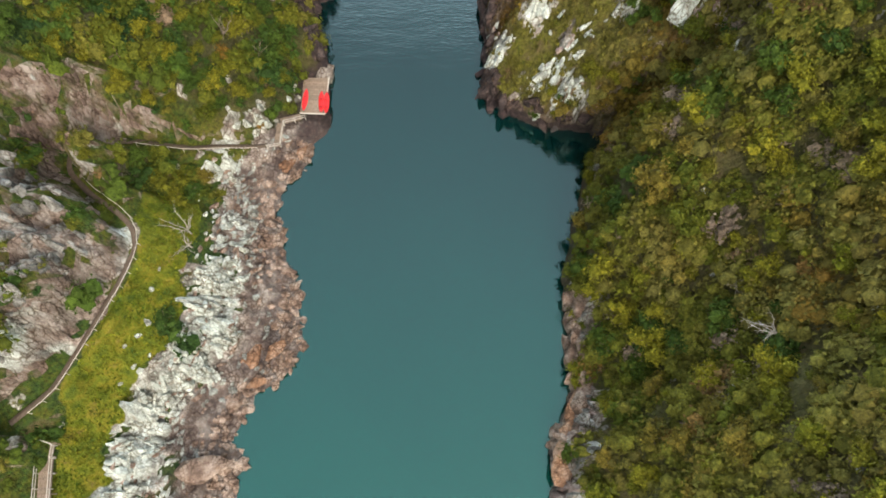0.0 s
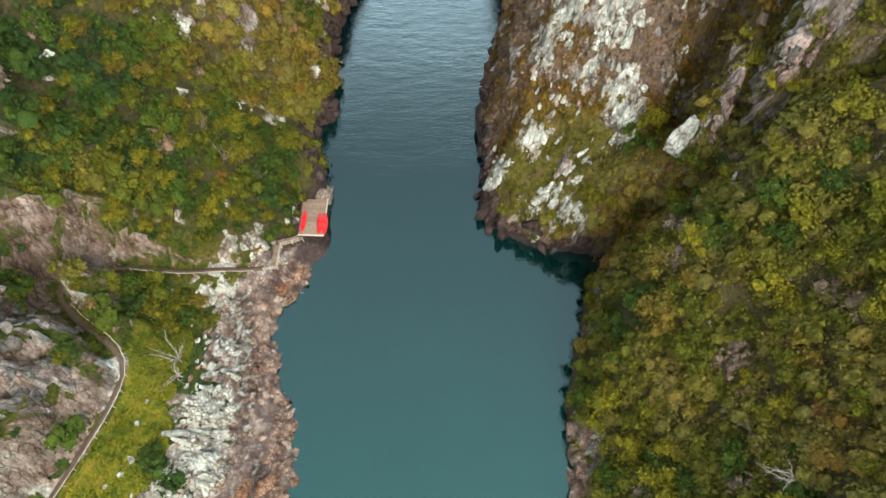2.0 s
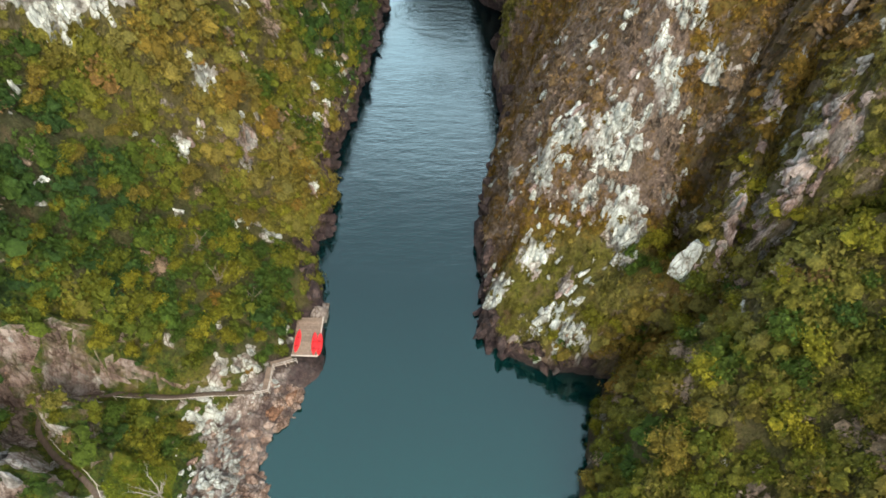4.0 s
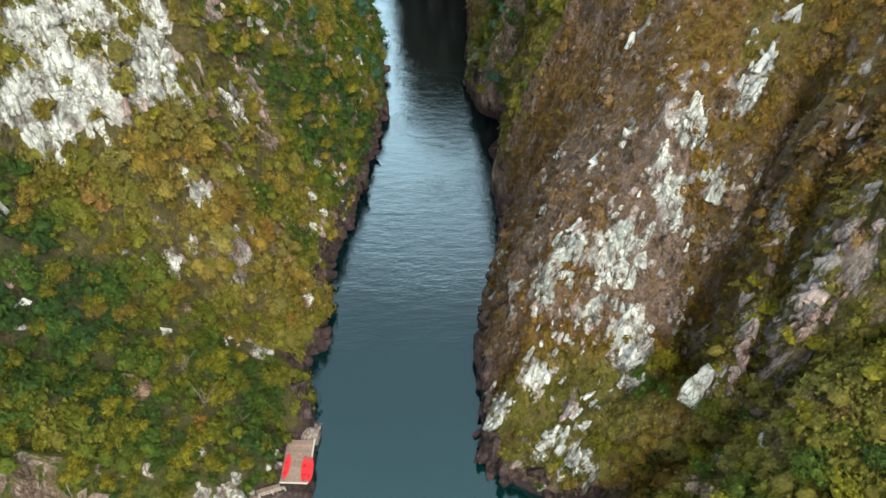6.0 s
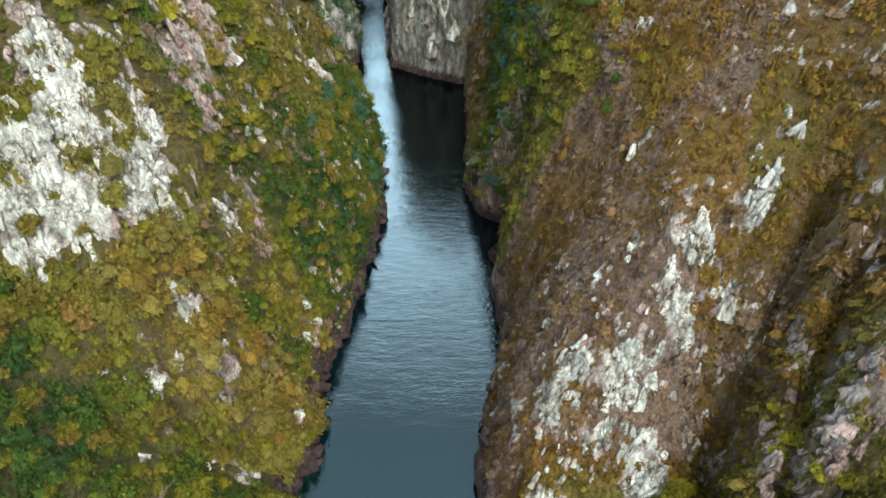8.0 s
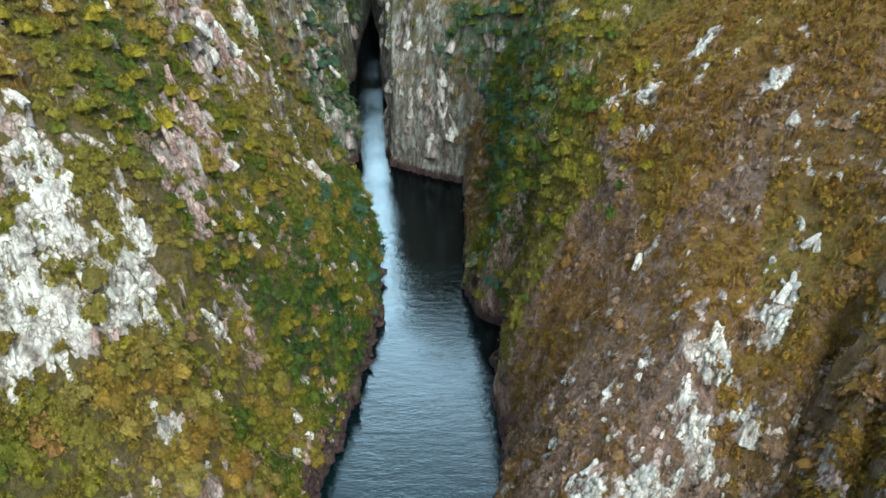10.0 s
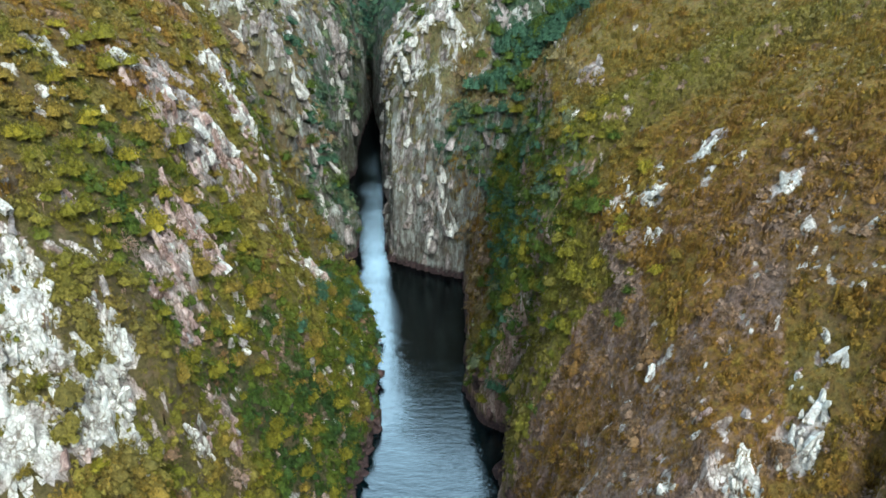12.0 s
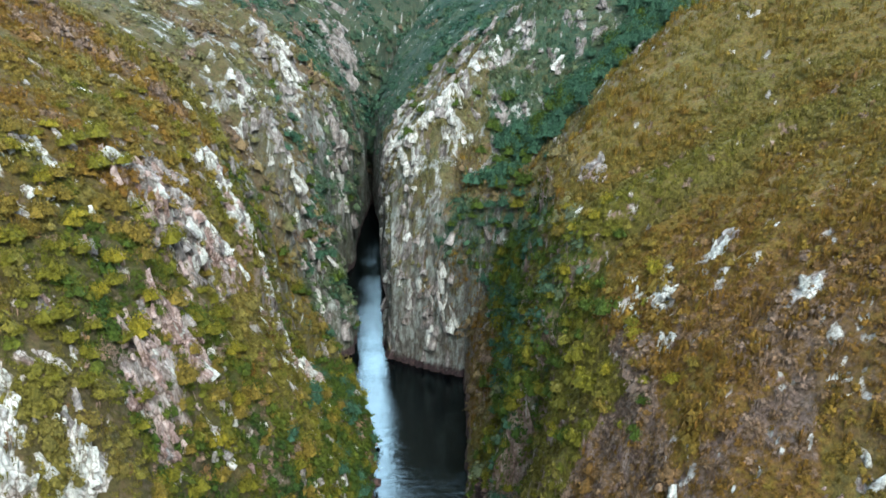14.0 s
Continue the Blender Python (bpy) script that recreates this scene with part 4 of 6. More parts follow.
def rest_height(x, y):
    """Height of the finished ground at a plan place."""
    i, j = np.clip(np.searchsorted(gy, y) - 1, 0, len(gy) - 2), np.clip(np.searchsorted(gx, x) - 1, 0, len(gx) - 2)
    v, u = (y - gy[i]) / (gy[i + 1] - gy[i]), (x - gx[j]) / (gx[j + 1] - gx[j])
    return (GZ[i, j] * (1 - u) + GZ[i, j + 1] * u) * (1 - v) + (GZ[i + 1, j] * (1 - u) + GZ[i + 1, j + 1] * u) * v


def grid_value(grid, x, y):
    i, j = np.clip(np.searchsorted(gy, y), 0, len(gy) - 1), np.clip(np.searchsorted(gx, x), 0, len(gx) - 1)
    return grid[i, j]


# ---- rocks ----
def rock_mesh(name, mat, seed, flat=0.75, detail=2, cuts=12):
    r = np.random.default_rng(seed)
    bm = bmesh.new()
    bmesh.ops.create_icosphere(bm, subdivisions=detail, radius=1.0)
    pts = np.array([v.co[:] for v in bm.verts])
    for k in range(cuts):
        n = r.normal(size=3)
        n /= np.linalg.norm(n)
        over = pts @ n - r.uniform(0.45, 0.8)
        pts -= np.maximum(over, 0)[:, None] * n
    # bedding steps
    n = np.array([0.3, 0.2, 1.0])
    n /= np.linalg.norm(n)
    h = pts @ n * 3.2
    pts += n * ((np.round(h) - h) / 3.2 * 0.45)[:, None]
    pts *= 1 + 0.06 * grain(pts[:, 0] * 3 + seed, pts[:, 1] * 3, pts[:, 2] * 3)[:, None]
    pts *= np.array([1.0, r.uniform(0.65, 0.95), flat])
    for v, p in zip(bm.verts, pts):
        v.co = p
    me = bpy.data.meshes.new(name)
    bm.to_mesh(me)
    bm.free()
    me.materials.append(mat)
    return me


def crag_mesh(name, mat, seed):
    """An upright splintered rib of rock, one metre in half-width and half-height."""
    r = np.random.default_rng(seed)
    sides, levels = 7, 5
    rib = r.uniform(0.5, 1.05, sides)
    ledge = r.uniform(0.7, 1.15, (levels, sides))
    a = 2 * np.pi * (np.arange(sides) + r.uniform(-0.3, 0.3, sides)) / sides
    pts = []
    for i in range(levels):
        top = 1 - 0.5 * (i / (levels - 1)) ** 3
        for j in range(sides):
            q = rib[j] * ledge[i, j] * top
            pts.append((q * math.cos(a[j]), q * math.sin(a[j]), -1 + 2 * i / (levels - 1) * (0.75 + 0.4 * rib[j]) + r.uniform(-0.12, 0.12)))
    pts.append((0.1, 0.0, float(np.mean([p[2] for p in pts[-sides:]])) + 0.1))
    faces = []
    for i in range(levels - 1):
        for j in range(sides):
            p, q = i * sides + j, i * sides + (j + 1) % sides
            faces += [(p, q, q + sides), (p, q + sides, p + sides)]
    last = (levels - 1) * sides
    faces += [(last + j, last + (j + 1) % sides, len(pts) - 1) for j in range(sides)]
    return mesh_of(name, pts, faces, mat)


def rock_set(name, mat, seed, count=5, flat=0.75, detail=2):
    return [rock_mesh(name, mat, seed + k, flat, detail) for k in range(count)]


ROCKS = {"white": rock_set("rock", WHITE_ROCK, 10, 6, 0.9), "grey": rock_set("rock", GREY_ROCK, 30, 5, 0.9), "pink": rock_set("rock", PINK_ROCK, 50, 5, 0.9),
         "dark": rock_set("boulder", DARK_ROCK, 130, 6, 0.8, 1), "brown": rock_set("boulder", BROWN_ROCK, 70, 6, 0.62), "orange": rock_set("boulder", ORANGE_ROCK, 90, 3, 0.5), "pale": rock_set("boulder", WHITE_ROCK, 110, 8, 0.62, 1)}
CRAGS = 5
for kind, mat in (("white", WHITE_ROCK), ("grey", GREY_ROCK), ("pink", PINK_ROCK)):
    ROCKS[kind] += [crag_mesh("rock", mat, 150 + k) for k in range(CRAGS)]
ROCK_LABELS = {"white": "white weathered quartzite block jutting from the slope", "grey": "grey cracked quartzite block jutting from the slope",
               "pink": "pinkish weathered quartzite block jutting from the slope", "dark": "dark tide-stained boulder at the foot of the cliff", "brown": "brown weathered boulder at the water's edge",
               "orange": "flat orange-brown boulder at the water's edge", "pale": "whitish boulder in the field of rocks by the shore"}


LYING = []


def put_rock(kind, x, y, size, tall=1.0, sink=0.3, turn=None, tip=12.0, long=1.0, rib=False):
    """Notes a rock half sunk in the ground; lay_rocks() builds them all."""
    z = float(rest_height(x, y))
    turn = rng.uniform(0, 360) if turn is None else turn
    m = pose(0, 0, 0, rng.uniform(-tip, tip), rng.uniform(-tip, tip), turn)
    if rib:
        rise = Vector((float(rest_height(x + 1.5, y) - rest_height(x - 1.5, y)), float(rest_height(x, y + 1.5) - rest_height(x, y - 1.5)), 0)) / 3
        way = Vector((rise.x, rise.y, rise.length_squared + 0.35 * math.sqrt(1 + rise.length_squared) * max(rise.length, 0.5)))
        m = way.normalized().to_track_quat("Z", "Y").to_matrix().to_4x4() @ m
    m = Matrix.Translation((x, y, z + size * (0.35 - sink))) @ m @ Matrix.Diagonal((size * long, size, size * tall, 1))
    count = len(ROCKS[kind])
    ribs = CRAGS if kind in ("white", "grey", "pink") else 0
    k = count - 1 - int(rng.integers(CRAGS)) if rib else int(rng.integers(count - ribs))
    LYING.append((kind, k, m, y, size * long))


def join_copies(name, meshes_and_poses, mat):
    """Many posed copies of some meshes as one mesh."""
    verts, faces, base = [], [], 0
    for me, poses in meshes_and_poses:
        co = np.empty(len(me.vertices) * 3, np.float32)
        me.vertices.foreach_get("co", co)
        co = np.concatenate([co.reshape(-1, 3), np.ones((len(me.vertices), 1))], 1)
        loops = np.empty(len(me.loops), np.int32)
        me.loops.foreach_get("vertex_index", loops)
        loops = loops.reshape(len(me.polygons), -1)
        for m in poses:
            verts.append((co @ np.array(m).T)[:, :3])
            faces.append(loops + base)
            base += len(co)
    return mesh_of(name, np.concatenate(verts), np.concatenate(faces), mat)


def lay_rocks():
    """The largest rocks of the near shore and slopes one by one, the rest as loose stones."""
    for family, centre in ((("brown", "orange", "pale", "dark"), 22), (("white", "grey", "pink"), 75)):
        mine = [r for r in LYING if r[0] in family]
        mine.sort(key=lambda r: abs(r[3] - centre) / 40 - 1.3 * r[4])
        name, group = ("boulder", "shore boulders") if "brown" in family else ("rock", "rock outcrops")
        for kind, k, m, y, size in mine[:300]:
            ob = new(name, ROCKS[kind][k])
            ob.matrix_world = m
            tagged(ob, ROCK_LABELS[kind], "rock", group)
        for kind in family:
            rest = [(me, [m for q, k, m, _, _ in mine[300:] if q == kind and k == j]) for j, me in enumerate(ROCKS[kind])]
            if any(poses for _, poses in rest):
                tagged(new("loose_rocks", join_copies("loose_rocks", rest, ROCKS[kind][0].materials[0])), f"loose {kind} quartzite stones strewn over the slopes", "rocks", kind="stuff")


for kind, cx, cy, cz, r in OUTCROPS:
    if cy > 190:
        continue
    scale = 1.0 if cy < 140 else 1.6
    for k in range(int(np.clip(2 + r * r * (2.2 if cy < 140 else 0.8), 3, 30))):
        a, q = rng.uniform(0, 2 * np.pi), r * 0.95 * np.sqrt(rng.uniform(0, 1))
        x, y = cx + q * np.cos(a) * 0.8, cy + q * np.sin(a)
        d, _ = trail_distance(x, y)
        size = rng.uniform(0.35, 0.95) * scale * min(1.0, 0.55 + r * 0.16)
        if d < 1.6 + size or lawn_mask(x, y) > 0.3:
            continue
        if rng.uniform() < 0.6:
            put_rock(kind, x, y, size * 0.8, rng.uniform(1.0, 2.3), 0.15, tip=22, rib=True)
        else:
            put_rock(kind, x, y, size, rng.uniform(1.0, 2.3), 0.25, turn=rng.normal(70, 35), tip=22)


def crags(kinds, line, reach, count, w0, w1, h0, h1):
    """Splintered ribs of rock along a line in the plan."""
    p = along([(x, y, 0) for x, y in line], 0.5)
    for k in range(count):
        c = p[int(rng.integers(len(p)))]
        x, y = c[0] + rng.normal(0, reach), c[1] + rng.normal(0, reach)
        w = rng.uniform(w0, w1)
        if float(rest_height(x, y)) > 2:
            put_rock(kinds[int(rng.integers(len(kinds)))], x, y, w, 0.55 * rng.uniform(h0, h1) / w, 0.3, tip=24, rib=True)


crags(("white", "white", "grey"), ((-50.5, 117), (-46.5, 118.5)), 0.5, 14, 0.4, 0.9, 0.8, 2.2)
crags(("pink", "grey", "white"), ((-43, 126.5), (-39, 130.3), (-36, 135.3), (-33, 138)), 1.5, 110, 0.5, 1.4, 1.0, 3.4)
crags(("pink", "pink", "white"), ((-35.8, 117), (-33.4, 117.4), (-31.5, 118)), 0.9, 44, 0.5, 1.2, 1.2, 3.6)
crags(("white", "white", "pink"), ((-20.2, 76), (-21.2, 84), (-21.2, 91), (-19.6, 99), (-17.8, 109)), 0.6, 60, 0.4, 1.1, 0.8, 2.4)
crags(("white", "grey", "pink"), ((-35, 103.5), (-33, 108), (-33.8, 112)), 0.9, 26, 0.35, 0.9, 0.8, 2.4)
crags(("grey", "white"), ((-28.1, 112), (-28.6, 118)), 0.8, 12, 0.4, 0.9, 0.8, 2.4)
crags(("white", "white", "grey"), ((-41, 157), (-37, 155.5), (-34, 155.6), (-31, 158)), 1.4, 80, 0.6, 1.6, 1.2, 3.6)
crags(("pink", "grey", "white"), ((-29.5, 161), (-26.8, 162.8), (-24, 165)), 1.0, 34, 0.5, 1.3, 1.5, 4.0)
crags(("grey", "white"), ((-31, 141), (-29.5, 150), (-27, 156)), 1.3, 26, 0.4, 1.1, 1.0, 2.8)
crags(("white", "grey", "white"), ((-58, 281), (-50, 264), (-45, 256), (-41, 254)), 2.6, 70, 0.8, 2.0, 2.0, 6.0)
crags(("white", "grey", "grey"), ((-50, 216), (-44, 212), (-38, 208), (-33, 206)), 2.0, 80, 0.6, 1.6, 1.6, 5.0)
crags(("grey", "grey", "white"), ((-38, 262), (-35, 278), (-33, 290)), 1.8, 60, 0.8, 2.0, 2.5, 8.0)
crags(("grey", "white"), ((-31, 222), (-34, 236), (-36, 250)), 2.2, 60, 0.7, 1.7, 2.0, 6.0)
crags(("white", "white", "grey"), ((17, 243), (6, 221), (-2, 216.5), (-9, 214.5), (-6, 211)), 1.9, 130, 0.6, 1.6, 1.2, 4.2)
crags(("grey", "white", "grey"), ((-12, 210), (-6, 206.5), (-1, 202), (5, 199)), 1.6, 80, 0.6, 1.5, 2.0, 6.0)
crags(("grey", "white"), ((-14, 215), (-14, 232), (-15, 258), (-19, 284)), 1.8, 80, 0.8, 1.8, 2.5, 7.0)
crags(("grey",), ((-50, 400), (-52, 436), (-60, 470)), 4.0, 24, 2.0, 4.5, 5.0, 12.0)
crags(("white", "grey"), ((-90, 600), (-78, 606), (-66, 610)), 5.0, 22, 2.5, 5.0, 6.0, 14.0)
crags(("white", "grey"), ((27, 120), (30, 118.5), (31, 122)), 0.8, 12, 0.3, 0.8, 0.6, 1.6)
crags(("pink", "pink", "grey"), ((14.6, -1), (15.0, 5), (16.6, 9.5), (18.2, 13)), 0.9, 46, 0.3, 0.8, 1.2, 3.4)
crags(("pink", "grey"), ((17.4, 19.5), (17.6, 24.5)), 0.7, 18, 0.3, 0.8, 1.0, 2.6)
crags(("pink", "pink", "grey"), ((31.8, 55.5), (33.4, 60), (35, 63.6), (36.6, 66), (38.4, 69)), 0.4, 22, 0.3, 0.8, 0.8, 2.0)
crags(("pink", "pink", "grey"), ((33.6, 51), (35.6, 55.6), (37.6, 58.8), (40.6, 64.5)), 0.4, 20, 0.3, 0.8, 0.8, 2.0)
# white bits strewn through the heath of the headland
for k in range(620):
    x, y = rng.uniform(6.5, 36), rng.uniform(54, 86)
    near = 0.5 + 0.5 * float(grain(x / 3.4, y / 3.4, 5.2)) - abs((x - 20) * 0.62 - (y - 70) * 0.78) * 0.028
    if near > rng.uniform(0.3, 0.7):
        put_rock("white" if rng.uniform() < 0.8 else "pink", x, y, rng.uniform(0.16, 0.5), rng.uniform(0.9, 2.4), 0.1, tip=18, rib=rng.uniform() < 0.6)
# splinters wherever the cliffs are bare
cells = np.nonzero(((ROCK > 0.55) & (slope > 1.0) & (GZ > 3) & (GY > 54) & (GY < 300) & (GX > -70) & (GX < 60)).ravel())[0]
for c in rng.choice(cells, 1150, replace=False):
    x, y = float(GX.ravel()[c]), float(GY.ravel()[c])
    scale = 0.34 + 0.004 * max(y - 60, 0)
    if x > 14 and 96 < y < 195 and rng.uniform() < 0.95:
        continue
    put_rock("white" if PALE.ravel()[c] > rng.uniform(0.35, 0.8) else ("grey" if y > 130 or rng.uniform() < 0.5 else "pink"), x, y, scale * rng.uniform(0.7, 1.5), rng.uniform(0.8, 1.9), 0.3, tip=25, rib=True)

# shore boulders below the turf
for k in range(420):
    y = rng.uniform(-6, 49)
    sx = float(shore("left", y))
    d = abs(rng.normal(0, 1)) * 3.4
    if d > 11:
        continue
    kind = "brown" if d < rng.uniform(3.0, 6.0) else "pale"
    put_rock(kind, sx - d + 0.5, y, rng.uniform(0.28, 0.8) * (1.25 if d < 4 else 0.9), rng.uniform(0.6, 1.1), 0.25, long=rng.uniform(1.0, 1.6))
for k in range(820):
    y = rng.uniform(-7, 47)
    x = float(np.interp(y, [-6, 4, 13, 21, 27, 33, 44], [-37.5, -36, -33, -29, -28.6, -27.6, -29.5])) + rng.normal(0, 1.9) + 0.9 * float(grain(y / 3.0, 2.9))
    if lawn_mask(x, y) < 0.5 and x < float(shore("left", y)) - 2 and trail_distance(x, y)[0] > 1.3:
        put_rock("pale" if rng.uniform() < 0.72 else "brown", x, y, rng.uniform(0.16, 0.5), rng.uniform(0.7, 1.4), 0.2, turn=rng.normal(62, 22), long=rng.uniform(1.3, 2.8), tip=20)
for x, y, size, long, turn, tall in ((-28.5, 4.2, 2.7, 1.7, 15, 0.75), (-24.4, 17.8, 2.1, 1.2, 40, 0.6), (-21.6, 18.6, 1.7, 1.3, 60, 0.6), (-22.4, 45.4, 1.9, 1.5, 20, 0.6), (-20.6, 47.3, 1.6, 1.4, 35, 0.7), (-23.8, 14.6, 1.4, 1.3, 30, 0.8)):
    put_rock("orange" if y > 10 else "brown", x, y, size, tall, 0.25, turn, 5, long)
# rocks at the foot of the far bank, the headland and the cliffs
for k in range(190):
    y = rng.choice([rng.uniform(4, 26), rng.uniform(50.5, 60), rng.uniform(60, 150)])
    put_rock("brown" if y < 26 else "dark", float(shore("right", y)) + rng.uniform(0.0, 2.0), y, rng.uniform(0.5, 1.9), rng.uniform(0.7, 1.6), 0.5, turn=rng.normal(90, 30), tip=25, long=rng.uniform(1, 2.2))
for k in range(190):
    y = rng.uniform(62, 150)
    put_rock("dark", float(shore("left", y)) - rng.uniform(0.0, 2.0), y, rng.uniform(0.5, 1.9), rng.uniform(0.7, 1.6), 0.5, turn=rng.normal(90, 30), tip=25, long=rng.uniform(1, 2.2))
for x, y, size, long, turn, tall in ((15.2, 8.2, 2.3, 1.6, 75, 0.8), (16.4, 11.4, 1.9, 1.4, 70, 0.8), (14.2, 4.6, 1.9, 1.5, 80, 0.8), (14.6, 6.6, 1.6, 1.4, 60, 1.1), (17.4, 21.4, 1.9, 1.5, 80, 0.9), (17.8, 23.6, 1.5, 1.3, 70, 0.9)):
    put_rock("orange" if y < 12 else "brown", x, y, size, tall, 0.2, turn, 8, long)
put_rock("white", 28.6, 54.6, 1.5, 1.5, 0.0, 40, 12, 1.2, True)
for x, y, size in ((-21.4, 55.6, 0.9), (-22.2, 54.6, 0.6), (-21.9, 56.8, 0.7), (-24.9, 50.6, 0.9), (-25.4, 51.8, 0.7), (-27.4, 49.8, 0.9), (-28.4, 49.2, 0.7), (-26.4, 49.2, 0.6), (-22.0, 58.6, 0.5)):
    put_rock("white", x, y, size, rng.uniform(0.9, 1.4), 0.15, long=1.3)

# ---- plants ----
def leaf_quads(r, centres, normals, size, long=1.5):
    """Small bent leaf sprays: one rhombus of four corners at each centre."""
    n = normals + r.normal(size=normals.shape) * 0.55
    n /= np.linalg.norm(n, axis=1, keepdims=True)
    u = np.cross(n, r.normal(size=n.shape))
    u /= np.linalg.norm(u, axis=1, keepdims=True)
    v = np.cross(n, u)
    s = size * r.uniform(0.6, 1.4, (len(n), 1))
    corners = np.stack([centres - u * s * long, centres - v * s * 0.8 + n * s * 0.25, centres + u * s * long, centres + v * s * 0.8 + n * s * 0.25], 1)
    return corners.reshape(-1, 3), np.arange(len(n) * 4).reshape(-1, 4)


def ball_points(r, count, up=-0.35):
    p = r.normal(size=(count * 2, 3))
    p /= np.linalg.norm(p, axis=1, keepdims=True)
    p = p[p[:, 2] > up][:count]
    return p


def core_ball(centre, radius, seed):
    """A small dark inner clump behind the leaves, as quads."""
    lat, lon = 2, 6
    pts = []
    for i in range(lat + 1):
        for j in range(lon):
            a, b = math.pi * i / lat, 2 * math.pi * j / lon
            pts.append((math.sin(a) * math.cos(b), math.sin(a) * math.sin(b), math.cos(a)))
    pts = np.array(pts)
    pts *= (radius * (1 + 0.3 * grain(pts[:, 0] * 2 + seed, pts[:, 1] * 2, pts[:, 2] * 2)))[:, None]
    faces = [(i * lon + j, (i + 1) * lon + j, (i + 1) * lon + (j + 1) % lon, i * lon + (j + 1) % lon) for i in range(lat) for j in range(lon)]
    return pts + centre, np.array(faces)


def crown_arrays(seed, lobes, per_lobe, leaf, spread_xy=0.62, height=0.95):
    """A crown of about one metre radius, with its foot at z = 0: uneven lobes of leaf sprays with gaps between."""
    r = np.random.default_rng(seed)
    verts, faces, base = [], [], 0
    for k in range(lobes):
        a = 2.4 * k + r.uniform(-0.5, 0.5)
        q = spread_xy * math.sqrt((k + 0.3) / lobes) * r.uniform(0.8, 1.25)
        c = np.array([q * math.cos(a), q * math.sin(a), height * r.uniform(0.55, 0.95) * (1.1 - 0.45 * q)])
        rad = r.uniform(0.28, 0.48)
        p = ball_points(r, per_lobe)
        shell = c + p * rad * r.uniform(0.75, 1.2, (len(p), 1)) * np.array([1, 1, 0.85])
        for v, f in (leaf_quads(r, shell, p, leaf), core_ball(c, rad * 0.66, seed + k)):
            verts.append(v)
            faces.append(f + base)
            base += len(v)
    return np.concatenate(verts), np.concatenate(faces)


def scrub_template(seed, lobes, leaves, leaf):
    """A bush about one metre in radius: uneven lobes, each a cloud of small leafy sprays about a dark heart."""
    r = np.random.default_rng(seed)
    verts, faces, base = [], [], 0
    for k in range(lobes):
        turn = 2 * math.pi * k / lobes + r.uniform(-0.4, 0.4)
        out = 0.0 if lobes == 1 else r.uniform(0.3, 0.62)
        c = np.array([out * math.cos(turn), out * math.sin(turn), r.uniform(0.0, 0.4)])
        rad = r.uniform(0.42, 0.7)
        p = ball_points(r, leaves, -0.15)
        at = c + p * (rad * r.uniform(0.7, 1.22, len(p)))[:, None]
        n = p + r.normal(size=p.shape) * 0.6
        n /= np.linalg.norm(n, axis=1, keepdims=True)
        u = np.cross(n, r.normal(size=p.shape))
        u /= np.linalg.norm(u, axis=1, keepdims=True)
        w = np.cross(n, u)
        size = leaf * r.uniform(0.6, 1.5, (len(p), 1))
        v = np.stack([at + u * size * 1.25, at - u * size * 0.75 + w * size, at - u * size * 0.75 - w * size], 1).reshape(-1, 3)
        heart = np.array([(0.7 * math.cos(1.2566 * j + k), 0.7 * math.sin(1.2566 * j + k), -0.15) for j in range(5)] + [(0.0, 0.0, 0.68)]) * rad
        for vv, ff in ((v, np.arange(len(v)).reshape(-1, 3)), (heart + c, np.array([(j, (j + 1) % 5, 5) for j in range(5)]))):
            verts.append(vv)
            faces.append(ff + base)
            base += len(vv)
    return np.concatenate(verts), np.concatenate(faces)


def thin_crown(seed):
    """The crown of a far tree, about one metre in radius."""
    v, f = scrub_template(seed, 6, 56, 0.058)
    return v * (1.0, 1.0, 1.15) + (0, 0, 0.4), f


def trunk_mesh(seed, height):
    r = np.random.default_rng(seed)
    bm = bmesh.new()
    tip = Vector((r.uniform(-0.1, 0.1), r.uniform(-0.1, 0.1), height * 0.5))
    tube(bm, (0, 0, -0.35), tip, 0.075, 0.05, 6)
    for k in range(4):
        a = 1.57 * k + r.uniform(0, 1)
        tube(bm, tip, tip + Vector((math.cos(a) * 0.4, math.sin(a) * 0.4, height * r.uniform(0.25, 0.45))), 0.04, 0.015, 5)
    me = bpy.data.meshes.new("trunk")
    bm.to_mesh(me)
    bm.free()
    me.materials.append(BARK)
    return me


TRUNKS = [trunk_mesh(300 + k, 1.0) for k in range(4)]
THIN = {hue: [mesh_of("crown", *thin_crown(900 + 11 * k + 5 * h), leaf) for k in range(4)] for h, (hue, leaf) in enumerate(TREE_LEAVES.items())}
CROWNS = {hue: [mesh_of("crown", *crown_arrays(200 + 11 * k + 5 * h, 8 + k % 3, 72, 0.048), leaf) for k in range(4)] for h, (hue, leaf) in enumerate(TREE_LEAVES.items())}


def tree(hue, k):
    """A tree about two metres across: an empty at its foot, trunk and crown."""
    root = new("tree")
    for name, me in (("trunk", TRUNKS[k]), ("crown", CROWNS[hue][k])):
        new(name, me).parent = root
    return tagged(root, f"{hue} leafy evergreen tree rooted on the gorge slope", "tree", "trees on the slopes")


STOCK, WOODS = {}, []


